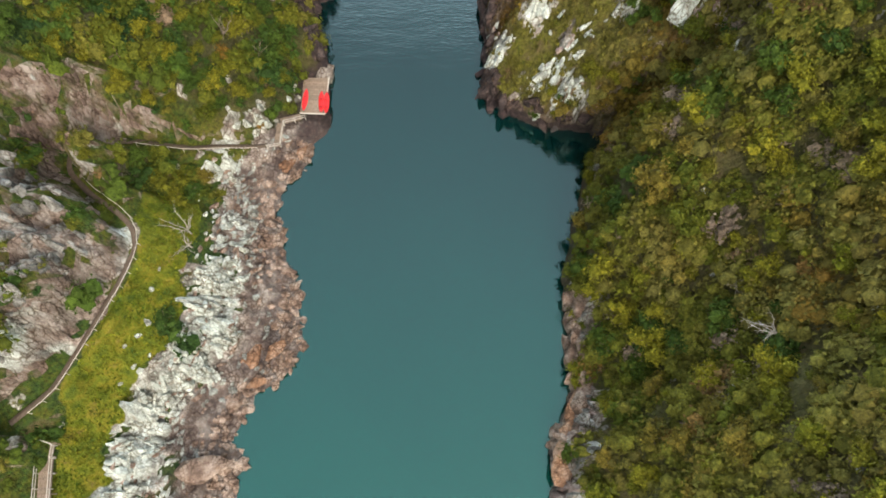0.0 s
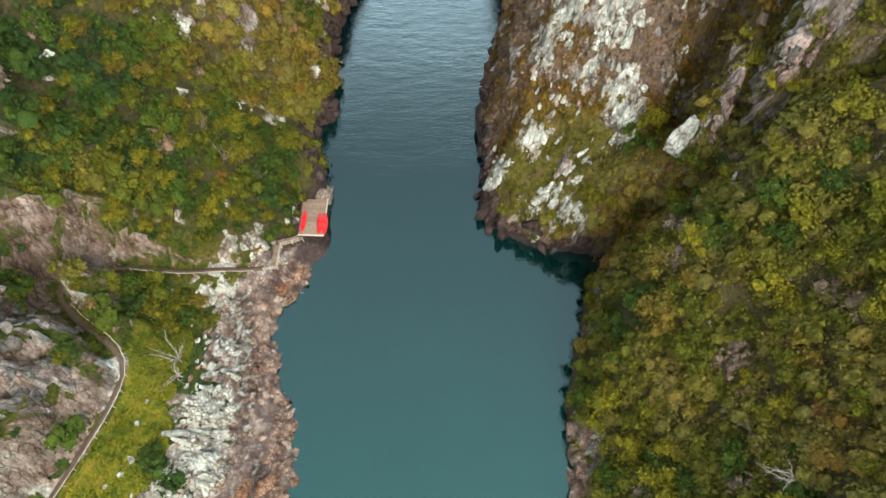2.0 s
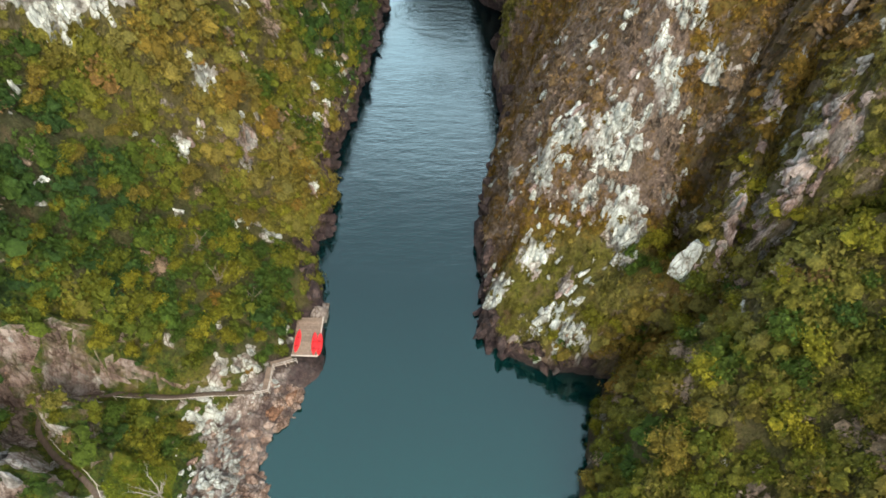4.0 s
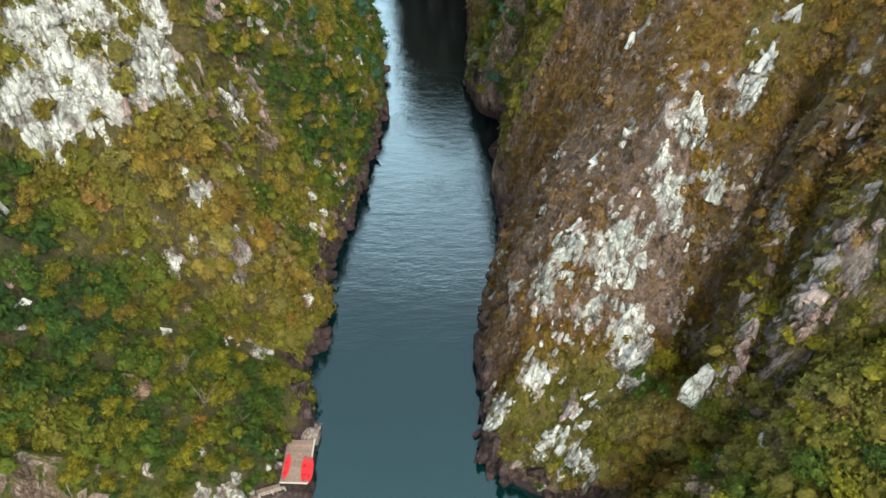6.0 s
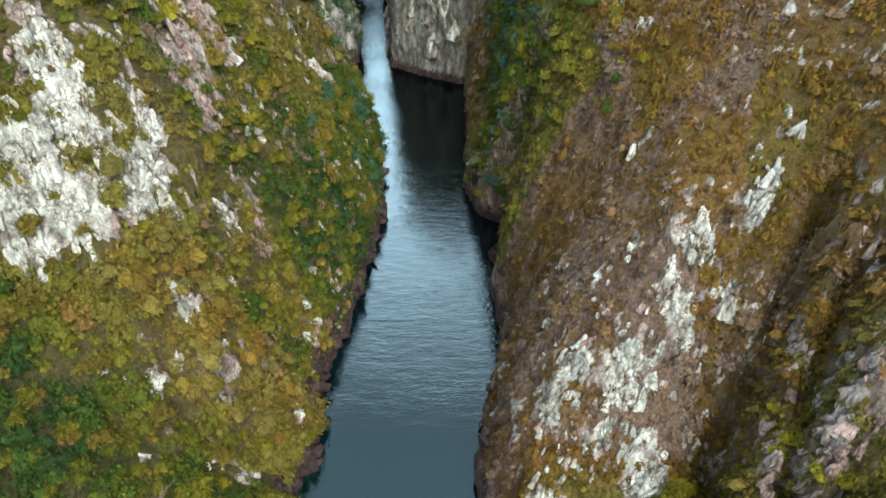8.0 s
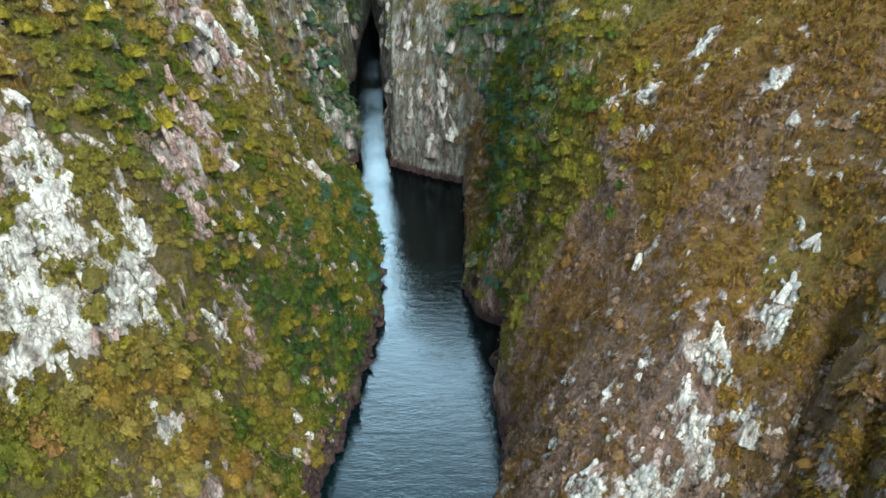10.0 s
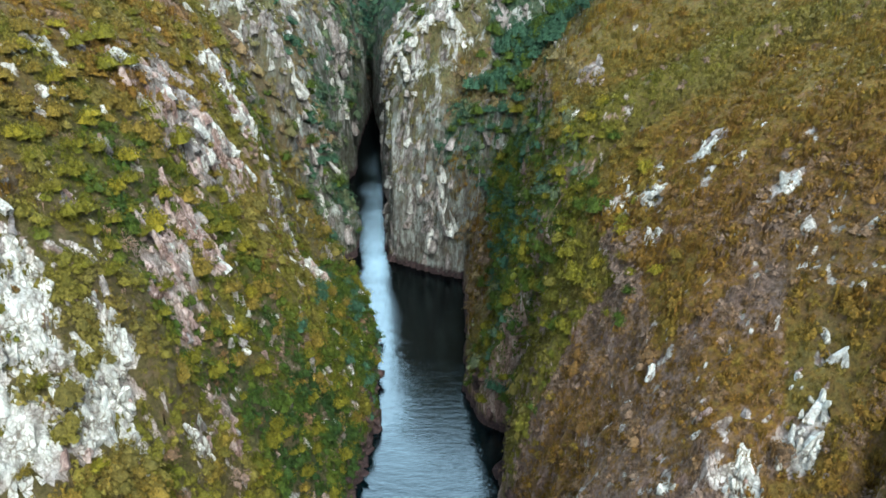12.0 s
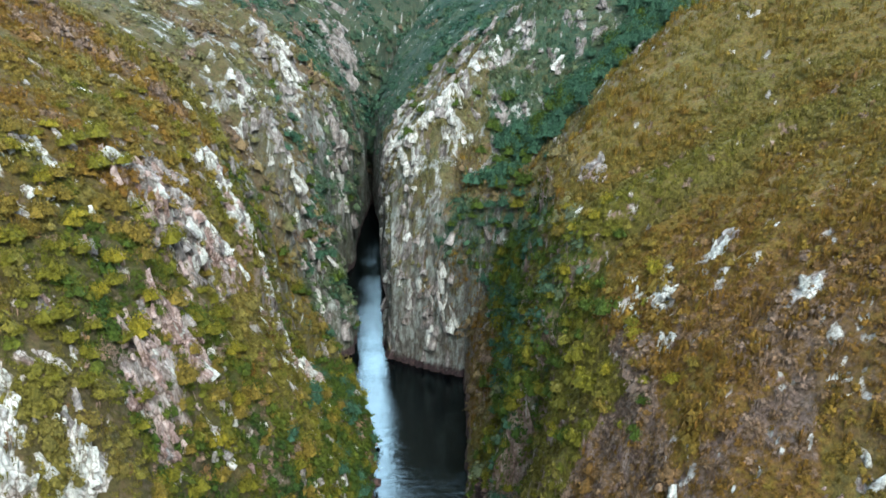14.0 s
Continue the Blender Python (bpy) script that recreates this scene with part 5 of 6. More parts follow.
def put_tree(hue, x, y, radius, tall=1.0, single=True):
    """A tree as a thing of its own, or noted for the uncounted woods."""
    k = int(rng.integers(4))
    m = pose(x, y, float(rest_height(x, y)) - 0.1, rng.uniform(-6, 6), rng.uniform(-6, 6), rng.uniform(0, 360)) @ Matrix.Diagonal((radius * rng.uniform(0.9, 1.15), radius, radius * tall, 1))
    if not single:
        WOODS.append((hue, k, m))
    elif (hue, k) not in STOCK:
        STOCK[hue, k] = tree(hue, k)
        STOCK[hue, k].matrix_basis = m
    else:
        copy_thing(STOCK[hue, k], Matrix.Identity(4)).matrix_basis = m


def grow_woods():
    for hue, leaf in TREE_LEAVES.items():
        rest = [(me, [m for h, k, m in WOODS if h == hue and k == j]) for j, me in enumerate(THIN[hue])]
        if any(poses for _, poses in rest):
            tagged(new("woods", join_copies("woods", rest, leaf)), f"{hue} bush clinging to the far slopes and gullies", "woods", kind="stuff")


def clear(x, y, rock=0.35, path=2.7):
    d, _ = trail_distance(x, y)
    if x > 0 and x - float(shore("right", y)) < 4.6 and (-3 < y < 13 or 19 < y < 25):
        return False
    return not (-22.5 < x < -15 and 51 < y < 63) and grid_value(ROCK, x, y) < rock and d > path and lawn_mask(x, y) < 0.3


def grove(count, side, y0, y1, d0, d1, hues, r0, r1, rock=0.35, single=True):
    """Trees strewn over a stretch of one bank, kept a little apart; neighbours tend to one hue."""
    taken, tries = [], 0
    while len(taken) < count and tries < count * 14:
        tries += 1
        y, d = rng.uniform(y0, y1), rng.uniform(d0, d1)
        x = float(shore(side, y)) + (d if side == "right" else -d)
        r = r0 + (r1 - r0) * rng.uniform(0, 1) ** 1.6
        if not clear(x, y, rock) or any((x - a) ** 2 + (y - b) ** 2 < (0.72 * (r + c)) ** 2 for a, b, c in taken):
            continue
        taken.append((x, y, r))
        q = 0.5 + 0.95 * float(grain(x / 8.0, y / 8.0, 1.7)) + rng.normal(0, 0.16)
        put_tree(hues[int(np.clip(q * len(hues), 0, len(hues) - 1))], x, y, r, rng.uniform(0.85, 1.25), single)


grove(64, "left", 48, 66, 3.5, 27, ("dark green", "dark green", "green", "green"), 1.1, 2.3)
grove(54, "left", 62, 86, 3.5, 27, ("green", "green", "yellow-green", "olive", "olive"), 1.1, 2.4)
grove(34, "left", 44, 55, 11, 28, ("dark green", "green", "yellow-green"), 1.2, 2.2, 0.95)
grove(32, "left", 33, 47, 11.5, 20, ("dark green", "dark green", "green"), 1.1, 2.0)
grove(20, "right", 42, 54, 0.4, 10, ("green", "dark green", "green"), 1.1, 2.2, 0.9)
grove(170, "right", -9, 53, 0.4, 33, ("dark green", "green", "yellow-green", "green", "yellow-green", "olive"), 1.1, 3.0)
grove(54, "right", -9, 46, 3, 33, ("yellow-green", "yellow-green", "olive"), 1.5, 2.9)
grove(110, "left", 74, 130, 0.9, 9, ("dark green", "green", "green", "olive"), 1.0, 2.4, single=False)
grove(190, "left", 128, 199, 0.4, 11, ("dark green", "blue-green", "dark green", "green"), 1.1, 2.3, 0.9, False)
grove(120, "left", 102, 130, 13, 36, ("green", "green", "yellow-green", "olive"), 1.2, 2.5, 0.5, False)
grove(130, "left", 90, 196, 7, 40, ("green", "green", "olive", "olive"), 0.9, 1.9, single=False)
grove(60, "right", 104, 150, 3, 19, ("dark green", "green", "yellow-green", "olive"), 1.0, 2.1, single=False)
grove(26, "right", 52, 62, 17, 30, ("dark green", "green", "yellow-green"), 1.0, 1.7, single=False)
grove(60, "right", 124, 150, 0.5, 10, ("dark green", "green", "green"), 1.2, 2.3, 0.8, False)
grove(130, "right", 142, 204, 5.5, 13, ("dark green", "blue-green", "dark green"), 1.2, 2.4, 0.9, False)
grove(60, "left", 196, 310, 0.6, 16, ("blue-green", "dark green"), 1.2, 2.6, 0.9, False)
grove(50, "right", 214, 330, 6, 40, ("blue-green", "dark green"), 1.2, 2.6, 0.9, False)


def forest(line, count, reach, hues, r0, r1):
    """Close-set trees along the bed of a gully."""
    p = along([(x, y, 0) for x, y in line], 0.5)
    for k in range(count):
        c = p[int(rng.integers(len(p)))]
        x, y = c[0] + rng.normal(0, reach), c[1] + rng.normal(0, reach * 0.8)
        if float(rest_height(x, y)) > 1.5:
            put_tree(hues[int(rng.integers(len(hues)))], x, y, rng.uniform(r0, r1), rng.uniform(0.9, 1.5), False)


forest(((14.5, 131), (14, 150), (15.5, 158), (16.5, 175), (17, 190), (18, 202)), 150, 1.9, ("dark green", "blue-green", "dark green", "green"), 1.2, 2.4)
forest(((15, 203), (21, 209), (28, 210), (36, 214), (46, 221), (58, 229), (76, 242)), 420, 4.6, ("blue-green", "dark green", "blue-green"), 1.3, 2.9)
forest(((-30, 197), (-33, 206), (-31, 214), (-38, 244), (-36, 262)), 80, 2.0, ("blue-green", "dark green"), 1.0, 2.0)
grow_woods()
put_tree("dark green", -33.0, 20.6, 2.7, 0.55)
put_tree("yellow-green", 17.0, 15.6, 1.9, 0.9)
put_tree("dark green", -38.4, 38.6, 2.6, 0.8)
put_tree("green", -36.4, 39.6, 2.2, 0.8)
put_tree("dark green", -40.0, 37.2, 1.9, 0.8)
for x, y, hue, radius in ((-36.6, 41.6, "dark green", 2.2), (-34.6, 41.2, "green", 2.0), (-38.6, 40.6, "dark green", 2.0), (-33.6, 39.2, "dark green", 1.9), (-35.0, 37.6, "green", 1.8), (-32.6, 41.6, "olive", 1.6)):
    put_tree(hue, x, y, radius, 0.8)


# low scrub: far too many plants to count, so each stretch is one mesh
NEAR_SCRUB = [scrub_template(500 + k, 3, 36, 0.088) for k in range(10)]
CLOSE_SCRUB = [scrub_template(550 + k, 4, 36, 0.08) for k in range(10)]
LOW_SCRUB = [scrub_template(650 + k, 1, 17, 0.17) for k in range(10)]
FAR_SCRUB = [scrub_template(600 + k, 2, 28, 0.11) for k in range(8)]


def tuft_template(seed, blades=11):
    """A clump of upright heath: narrow blades that fan out from the foot."""
    r = np.random.default_rng(seed)
    a = r.uniform(0, 2 * np.pi, blades)
    foot = np.stack([np.cos(a), np.sin(a), 0 * a], 1) * r.uniform(0.05, 0.4, (blades, 1))
    tip = foot * r.uniform(1.3, 2.2, (blades, 1)) + np.stack([0 * a, 0 * a, r.uniform(0.55, 1.05, blades)], 1)
    across = np.stack([-np.sin(a + 0.6), np.cos(a + 0.6), 0 * a], 1) * r.uniform(0.14, 0.26, (blades, 1))
    v = np.stack([foot - across * 0.7 + (0, 0, -0.1), tip - across * 0.55, tip + across * 0.55 + (0, 0, 0.06)], 1)
    return v.reshape(-1, 3), np.arange(blades * 3).reshape(-1, 3)


TUFTS = [tuft_template(700 + k) for k in range(8)]
# the ground's cells, to strew plants evenly over steep and level ground alike
CORNERS = np.stack([PX, PY, GZ], -1)
CELL_AREA = 0.5 * np.linalg.norm(np.cross(CORNERS[1:, 1:] - CORNERS[:-1, :-1], CORNERS[1:, :-1] - CORNERS[:-1, 1:]), axis=-1)
FALL_Y, FALL_X = np.gradient(GZ, gy, axis=0), np.gradient(GZ, gx, axis=1)
CELL_LEFT = GROUND_LEFT[:-1, :-1]


def plant_tone(side, x, y, z, d):
    """Hue of a plant, its size and its chance to grow."""
    tone, drift = base_tone(side == "left", x, y, z, d)
    if side == "left":
        size = np.where(y < 88, 1.0, np.where(d < 9, 1.0, 0.8))
        keep = np.where(y < 50, 0.45, 1.0)
    else:
        size = np.where(y < 52, 1.05, 0.72)
        keep = np.where((y > 52) & (y < 100), 0.72, 1.0)
    tone = np.where(rng.uniform(0, 1, x.shape) < np.where((side == "left") | (y < 52), 0.05, 0.02), 0.97, tone)
    return np.clip(tone + rng.normal(0, np.where(y < (88 if side == "left" else 52), 0.085, 0.06), x.shape), 0, 1), size * (1 + 0.25 * drift), keep


def scrub(side, y0, y1, x0, x1, density, templates, label, grow=1.0, leaf=SCRUB_LEAF):
    """Plants strewn over a stretch of one bank, so many to the square metre of slope."""
    cx, cy = GX[:-1, :-1], GY[:-1, :-1]
    weight = np.where((cx > x0) & (cx < x1) & (cy > y0) & (cy < y1) & (CELL_LEFT == (side == "left")), CELL_AREA, 0).ravel()
    count = int(weight.sum() * density)
    cell = rng.choice(weight.size, count, p=weight / weight.sum())
    i, j = cell // (cols_n - 1), cell % (cols_n - 1)
    u, v = rng.uniform(0, 1, (2, count, 1))
    at = (CORNERS[i, j] * (1 - u) + CORNERS[i, j + 1] * u) * (1 - v) + (CORNERS[i + 1, j] * (1 - u) + CORNERS[i + 1, j + 1] * u) * v
    x, y, z, s = at[:, 0], at[:, 1], at[:, 2], slope[i, j]
    d = GX[i, j] - shore("right", GY[i, j]) if side == "right" else shore("left", GY[i, j]) - GX[i, j]
    tone, size, keep = plant_tone(side, x, y, z, d)
    rock = ROCK[i, j]
    path, _ = trail_distance(x, y)
    chance = keep * np.where(rock > 0.45, np.where((y < 52) & (x < 0), 0.3, np.where((y > 196) | ((x > 28) & (y > 58) & (y < 78)), 0.55, np.where((x < 0) & (y < 150), 0.14, 0.25))), 1.0) * np.where(s > 3.5, 0.6, 1.0)
    ok = (d > 0.9) & (z > 1.5 + 0.8 * grain(x / 3, y / 3)) & (path > 1.5) & (lawn_mask(x, y) < 0.35) & (rng.uniform(0, 1, x.shape) < chance)
    ok &= ~((x > -21.6) & (x < -15) & (y > 51) & (y < 63))
    ok &= ~((x < -23) & (y > -8) & (y < 50) & (d < np.interp(y, [-8, 34, 40, 50], [14, 12, 7, 3])) & (rng.uniform(0, 1, x.shape) < 0.93))
    x, y, z, tone, size = x[ok], y[ok], z[ok], tone[ok], size[ok] * grow
    which = rng.integers(len(templates), size=len(x))
    lean_x, lean_y = np.clip(FALL_X[i, j][ok], -1.3, 1.3), np.clip(FALL_Y[i, j][ok], -1.3, 1.3)
    verts, faces, tones, base = [], [], [], 0
    for k, (tv, tf) in enumerate(templates):
        at = np.nonzero(which == k)[0]
        if not len(at):
            continue
        a = rng.uniform(0, 2 * np.pi, len(at))
        sz = size[at] * (0.5 + 1.2 * rng.uniform(0, 1, len(at)) ** 2.6)
        c, q = np.cos(a)[:, None], np.sin(a)[:, None]
        vx, vy, vz = tv[None, :, 0], tv[None, :, 1], tv[None, :, 2]
        w = np.stack([(vx * c - vy * q) * sz[:, None] + x[at][:, None], (vx * q + vy * c) * sz[:, None] + y[at][:, None],
                      vz * (sz * rng.uniform(0.75, 1.35, len(at)))[:, None] + z[at][:, None] - 0.12], -1)
        w[..., 2] += 0.35 * ((w[..., 0] - x[at][:, None]) * lean_x[at][:, None] + (w[..., 1] - y[at][:, None]) * lean_y[at][:, None])
        verts.append(w.reshape(-1, 3))
        faces.append((tf[None] + (np.arange(len(at)) * len(tv))[:, None, None] + base).reshape(-1, tf.shape[1]))
        tones.append(np.repeat(tone[at], len(tv)))
        base += len(at) * len(tv)
    me = mesh_of("scrub", np.concatenate(verts), np.concatenate(faces), leaf, True)
    float_attribute(me, "tone", np.concatenate(tones))
    tagged(new("scrub", me), label, "scrub", kind="stuff")
    return len(x)


scrub("left", -8, 52, -56, -24, 0.18, CLOSE_SCRUB, "patchy green and olive scrub on the ledges above the path", 1.4)
scrub("left", 49, 90, -58, -15, 0.32, CLOSE_SCRUB, "dense yellow-green and olive bush on the slope above the jetty", 1.55)
scrub("left", 88, 150, -66, -10, 0.54, NEAR_SCRUB, "brown and olive bushes between white rocks on the steep slope", 1.4)
scrub("left", 86, 150, -66, -10, 0.8, TUFTS, "brown and olive heath between white rocks on the steep slope", 0.9)
scrub("left", 148, 200, -100, -10, 0.2, FAR_SCRUB, "olive bushes on the hillside with dark bush below", 1.8)
scrub("left", 148, 200, -100, -10, 0.4, TUFTS, "olive heath on the hillside", 1.2)
scrub("left", 196, 330, -110, -20, 0.12, FAR_SCRUB, "grey-green scrub clinging to the far cliffs", 2.2, HAZED_LEAF)
scrub("right", -9, 53, 12, 56, 0.46, CLOSE_SCRUB, "dense yellow-green bush covering the steep bank", 1.5)
scrub("right", 50, 100, 5, 60, 0.12, NEAR_SCRUB, "rust-brown bushes between white rocks on the steep bank", 1.4)
scrub("right", 50, 100, 5, 60, 1.3, LOW_SCRUB, "low rust-brown and mauve shrubs between white rocks on the steep bank", 0.9)
scrub("right", 50, 100, 5, 60, 1.1, TUFTS, "rust-brown heath between white rocks on the steep bank")
scrub("right", 98, 150, 6, 90, 0.1, FAR_SCRUB, "olive and golden bushes on the rounded hillside", 1.1)
scrub("right", 98, 152, 6, 80, 1.25, LOW_SCRUB, "low rust-brown and mauve shrubs on the rounded hillside", 0.95)
scrub("right", 98, 150, 6, 90, 1.0, TUFTS, "golden-brown heath on the rounded hillside")
scrub("right", 148, 212, 4, 110, 0.04, FAR_SCRUB, "golden-brown bushes above a gully of dark bush", 1.6)
scrub("right", 148, 212, 4, 110, 0.6, TUFTS, "golden-brown heath above a gully of dark bush", 1.25)
scrub("right", 200, 330, -26, 110, 0.1, FAR_SCRUB, "grey-green scrub on the far rocky spur", 2.0, HAZED_LEAF)
scrub("right", 198, 262, -22, 40, 0.5, TUFTS, "grey-green heath on the ledges of the far spur", 1.6, HAZED_LEAF)
scrub("right", 50, 80, 28, 50, 0.36, NEAR_SCRUB, "olive and dark green bushes in the clefts of the headland", 1.4)
scrub("right", 106, 150, 8, 32, 0.13, NEAR_SCRUB, "yellow-green bushes on the flank of the hill above the river", 1.9)
scrub("right", 133, 208, 4, 25, 0.13, FAR_SCRUB, "dark blue-green bush filling the steep gully", 2.2, HAZED_LEAF)
for bank_side, west, east in (("left", -190, 30), ("right", -40, 150)):
    scrub(bank_side, 326, 520, west, east, 0.026, FAR_SCRUB, "far grey-green woods at the head of the gorge", 3.8, HAZED_LEAF)
    scrub(bank_side, 520, 820, west, east, 0.009, FAR_SCRUB, "far grey-green woods at the head of the gorge", 6.0, HAZED_LEAF)


def grass():
    """Tufts of turf."""
    x, y = rng.uniform(-46, -30, 16000), rng.uniform(-9, 38, 16000)
    ok = lawn_mask(x, y) > 0.35
    ok &= trail_distance(x, y)[0] > 0.9
    x, y = x[ok], y[ok]
    z = rest_height(x, y)
    a = rng.uniform(0, 6.28, len(x))
    h, w = rng.uniform(0.12, 0.34, len(x)), rng.uniform(0.08, 0.2, len(x))
    u = np.stack([np.cos(a), np.sin(a), 0 * a], 1) * w[:, None]
    foot = np.stack([x, y, z - 0.03], 1)
    lean = np.stack([rng.normal(0, 0.12, len(x)), rng.normal(0, 0.12, len(x)), h], 1)
    v = np.stack([foot - u, foot + u, foot + u * 0.4 + lean, foot - u * 0.4 + lean], 1).reshape(-1, 3)
    me = mesh_of("grass", v, np.arange(len(v)).reshape(-1, 4), TURF_LEAF)
    float_attribute(me, "tone", np.repeat(np.clip(0.42 + 0.16 * grain(x / 3, y / 3) + rng.normal(0, 0.05, len(x)), 0.2, 0.7), 4))
    tagged(new("grass", me), "yellow-green rough turf between path and rocks", "grass", kind="stuff")


grass()


def bare_tree(name, x, y, height, lean, label, seed, bend=0.5, timber=DEADWOOD):
    """A bleached leafless tree: trunk and forking limbs."""
    r = np.random.default_rng(seed)
    root = new(name)
    root.matrix_basis = pose(x, y, float(rest_height(x, y)) - 0.1, lean, 0, r.uniform(0, 360))
    bm = bmesh.new()
    tip = Vector((0.1, 0.05, height * 0.35))
    tube(bm, (0, 0, -0.2), tip, 0.12, 0.085, 8)
    part("trunk", bm, timber, root)
    for k in range(6):
        a = k * 1.05 + r.uniform(-0.3, 0.3)
        bm = bmesh.new()
        p, way, rad = tip.copy(), Vector((math.cos(a) * bend, math.sin(a) * bend, 0.7)).normalized(), 0.07
        for j in range(4):
            q = p + way * height * 0.2
            tube(bm, p, q, rad, rad * 0.72, 5)
            for s in (-1, 1):
                side = (way + Vector((r.normal(), r.normal(), 0.3)) * 0.6).normalized()
                tube(bm, q, q + side * height * 0.17, rad * 0.5, rad * 0.2, 4)
            way = (way + Vector((r.normal(), r.normal(), r.normal() * 0.5)) * 0.3).normalized()
            p, rad = q, rad * 0.72
        part("limb", bm, timber, root)
    return tagged(root, label, "dead tree")


bare_tree("dead_tree", -32.1, 32.4, 4.6, 0, "bleached leafless tree standing at the edge of the turf", 5)
bare_tree("dead_tree", -31.6, 30.4, 3.2, 10, "bleached leafless tree standing at the edge of the turf", 9)
bare_tree("fallen_tree", 31.4, 16.8, 3.6, 75, "bleached fallen tree lying in the bush", 12, 0.35)
bare_tree("fallen_tree", 33.4, 15.2, 3.8, 68, "bleached fallen tree lying in the bush", 15, 0.4)
bare_tree("fallen_tree", 35.6, 7.5, 3.6, 60, "bleached fallen tree lying in the bush", 18, 0.4)
for k, (x, y, height) in enumerate(((-29.5, 58.5, 3.4), (-26.8, 60.8, 3.0), (-31.8, 61.5, 3.2), (-25.4, 57.6, 2.6), (30.5, 22.0, 3.2), (39.0, 30.5, 3.4), (-36.4, 104.0, 3.6))):
    bare_tree("dead_tree", x, y, height, 20, "grey leafless shrub among the dense bush", 30 + k, 0.4, TWIG)
for x, y, size in ((-34.8, 20.1, 0.75), (-35.6, 18.6, 0.6), (-37.0, 17.2, 0.5), (-36.2, 15.2, 0.55), (-34.6, 16.6, 0.4), (-38.0, 13.4, 0.45), (-35.0, 24.2, 0.5), (-34.2, 26.6, 0.4)):
    put_rock("pale", x, y, size, 0.8, 0.25)
lay_rocks()

# ---- the path, its rail, the boardwalk and the jetty ----
side = np.zeros_like(TRAIL)
side[:, :2] = np.gradient(TRAIL[:, :2], axis=0)[:, ::-1] * np.array([1, -1])
side /= np.linalg.norm(side, axis=1, keepdims=True)
WIDTH = 0.3
edge = 0.06 * grain(TRAIL[:, 0] * 2, TRAIL[:, 1] * 2)[:, None]
strip = np.concatenate([TRAIL - side * (WIDTH + edge), TRAIL + side * (WIDTH + edge), TRAIL - side * (WIDTH + 0.1) - (0, 0, 0.3), TRAIL + side * (WIDTH + 0.1) - (0, 0, 0.3)])
n = len(TRAIL)
k = np.arange(n - 1)
faces = np.concatenate([np.stack([k, k + n, k + n + 1, k + 1], 1), np.stack([k + 2 * n, k, k + 1, k + 1 + 2 * n], 1), np.stack([k + n, k + 3 * n, k + 1 + 3 * n, k + 1 + n], 1)])
strip[:, 2] += 0.02
tagged(new("footpath", mesh_of("footpath", strip, faces, GRAVEL, True)), "narrow brown trodden path along the foot of the cliff", "path", kind="structure")


def railing(points, height, label, every=1.6, radius=0.05, bars=(1.0, 0.5)):
    """Posts and bars along a line of feet."""
    line = along(points, 0.2) if len(points) > 2 else np.array([np.array(points[0]) + (np.array(points[1]) - np.array(points[0])) * q for q in np.linspace(0, 1, 24)])
    root = new("railing")
    root.matrix_basis = pose(*line[0])
    o = Vector(line[0])
    s = np.concatenate([[0], np.cumsum(np.linalg.norm(np.diff(line, axis=0), axis=1))])
    marks = np.linspace(0, s[-1], max(2, int(s[-1] / every) + 1))
    feet = [Vector([float(np.interp(q, s, line[:, c])) for c in range(3)]) - o for q in marks]
    for f in feet:
        bm = bmesh.new()
        tube(bm, f - Vector((0, 0, 0.3)), f + Vector((0, 0, height + 0.05)), radius, radius * 0.9, 6)
        part("post", bm, RAIL_WOOD, root)
    for level in bars:
        for a, b in zip(feet[:-1], feet[1:]):
            bm = bmesh.new()
            up = Vector((0, 0, height * level))
            tube(bm, a + up, b + up, radius * 0.85, radius * 0.85, 6)
            part("bar", bm, RAIL_WOOD, root)
    return tagged(root, label, "railing")


outer = TRAIL + side * 0.75
railing([tuple(p) for p in outer[6:90:4]], 0.9, "weathered wooden handrail along the outer edge of the path", 1.8, 0.04, (1.0,))
railing([tuple(p) for p in outer[118:-2:4]], 0.9, "weathered wooden handrail along the outer edge of the path", 1.8, 0.04, (1.0,))


def deck(name, a, b, width, label, board=0.16, rails=True, thick=0.05):
    """A boardwalk from a to b: separate boards over two bearers, on posts."""
    a, b = Vector(a), Vector(b)
    length = (b - a).length
    root = new(name)
    flat = Vector((b.x - a.x, b.y - a.y, 0)).normalized()
    turn = math.degrees(math.atan2(flat.y, flat.x))
    climb = -math.degrees(math.atan2(b.z - a.z, math.hypot(b.x - a.x, b.y - a.y)))
    root.matrix_basis = pose(*a, 0, climb, turn)
    bm = bmesh.new()
    box(bm, (board * 0.88, width, thick), Matrix.Identity(4))
    first = part("board", bm, PLANK, root)
    count = int(length / board)
    first.location = (board / 2, 0, 0)
    for q in range(1, count):
        ob = new("board", first.data)
        ob.parent = root
        ob.location = (board * (q + 0.5), rng.uniform(-0.03, 0.03), 0)
    for s in (-1, 1):
        bm = bmesh.new()
        box(bm, (length, 0.1, 0.18), pose(length / 2, s * (width / 2 - 0.15), -thick / 2 - 0.092))
        part("bearer", bm, PLANK, root)
    for q in np.arange(0.3, length, 2.2):
        for s in (-1, 1):
            bm = bmesh.new()
            tube(bm, (q, s * (width / 2 - 0.15), -0.14), (q, s * (width / 2 - 0.15), -1.9), 0.08, 0.08, 7)
            part("post", bm, PLANK, root)
    return tagged(root, label, "boardwalk")


deck("boardwalk", (-42.2, -8.0, 9.5), (-43.7, 4.9, 9.5), 1.5, "weathered brown timber boardwalk on posts")
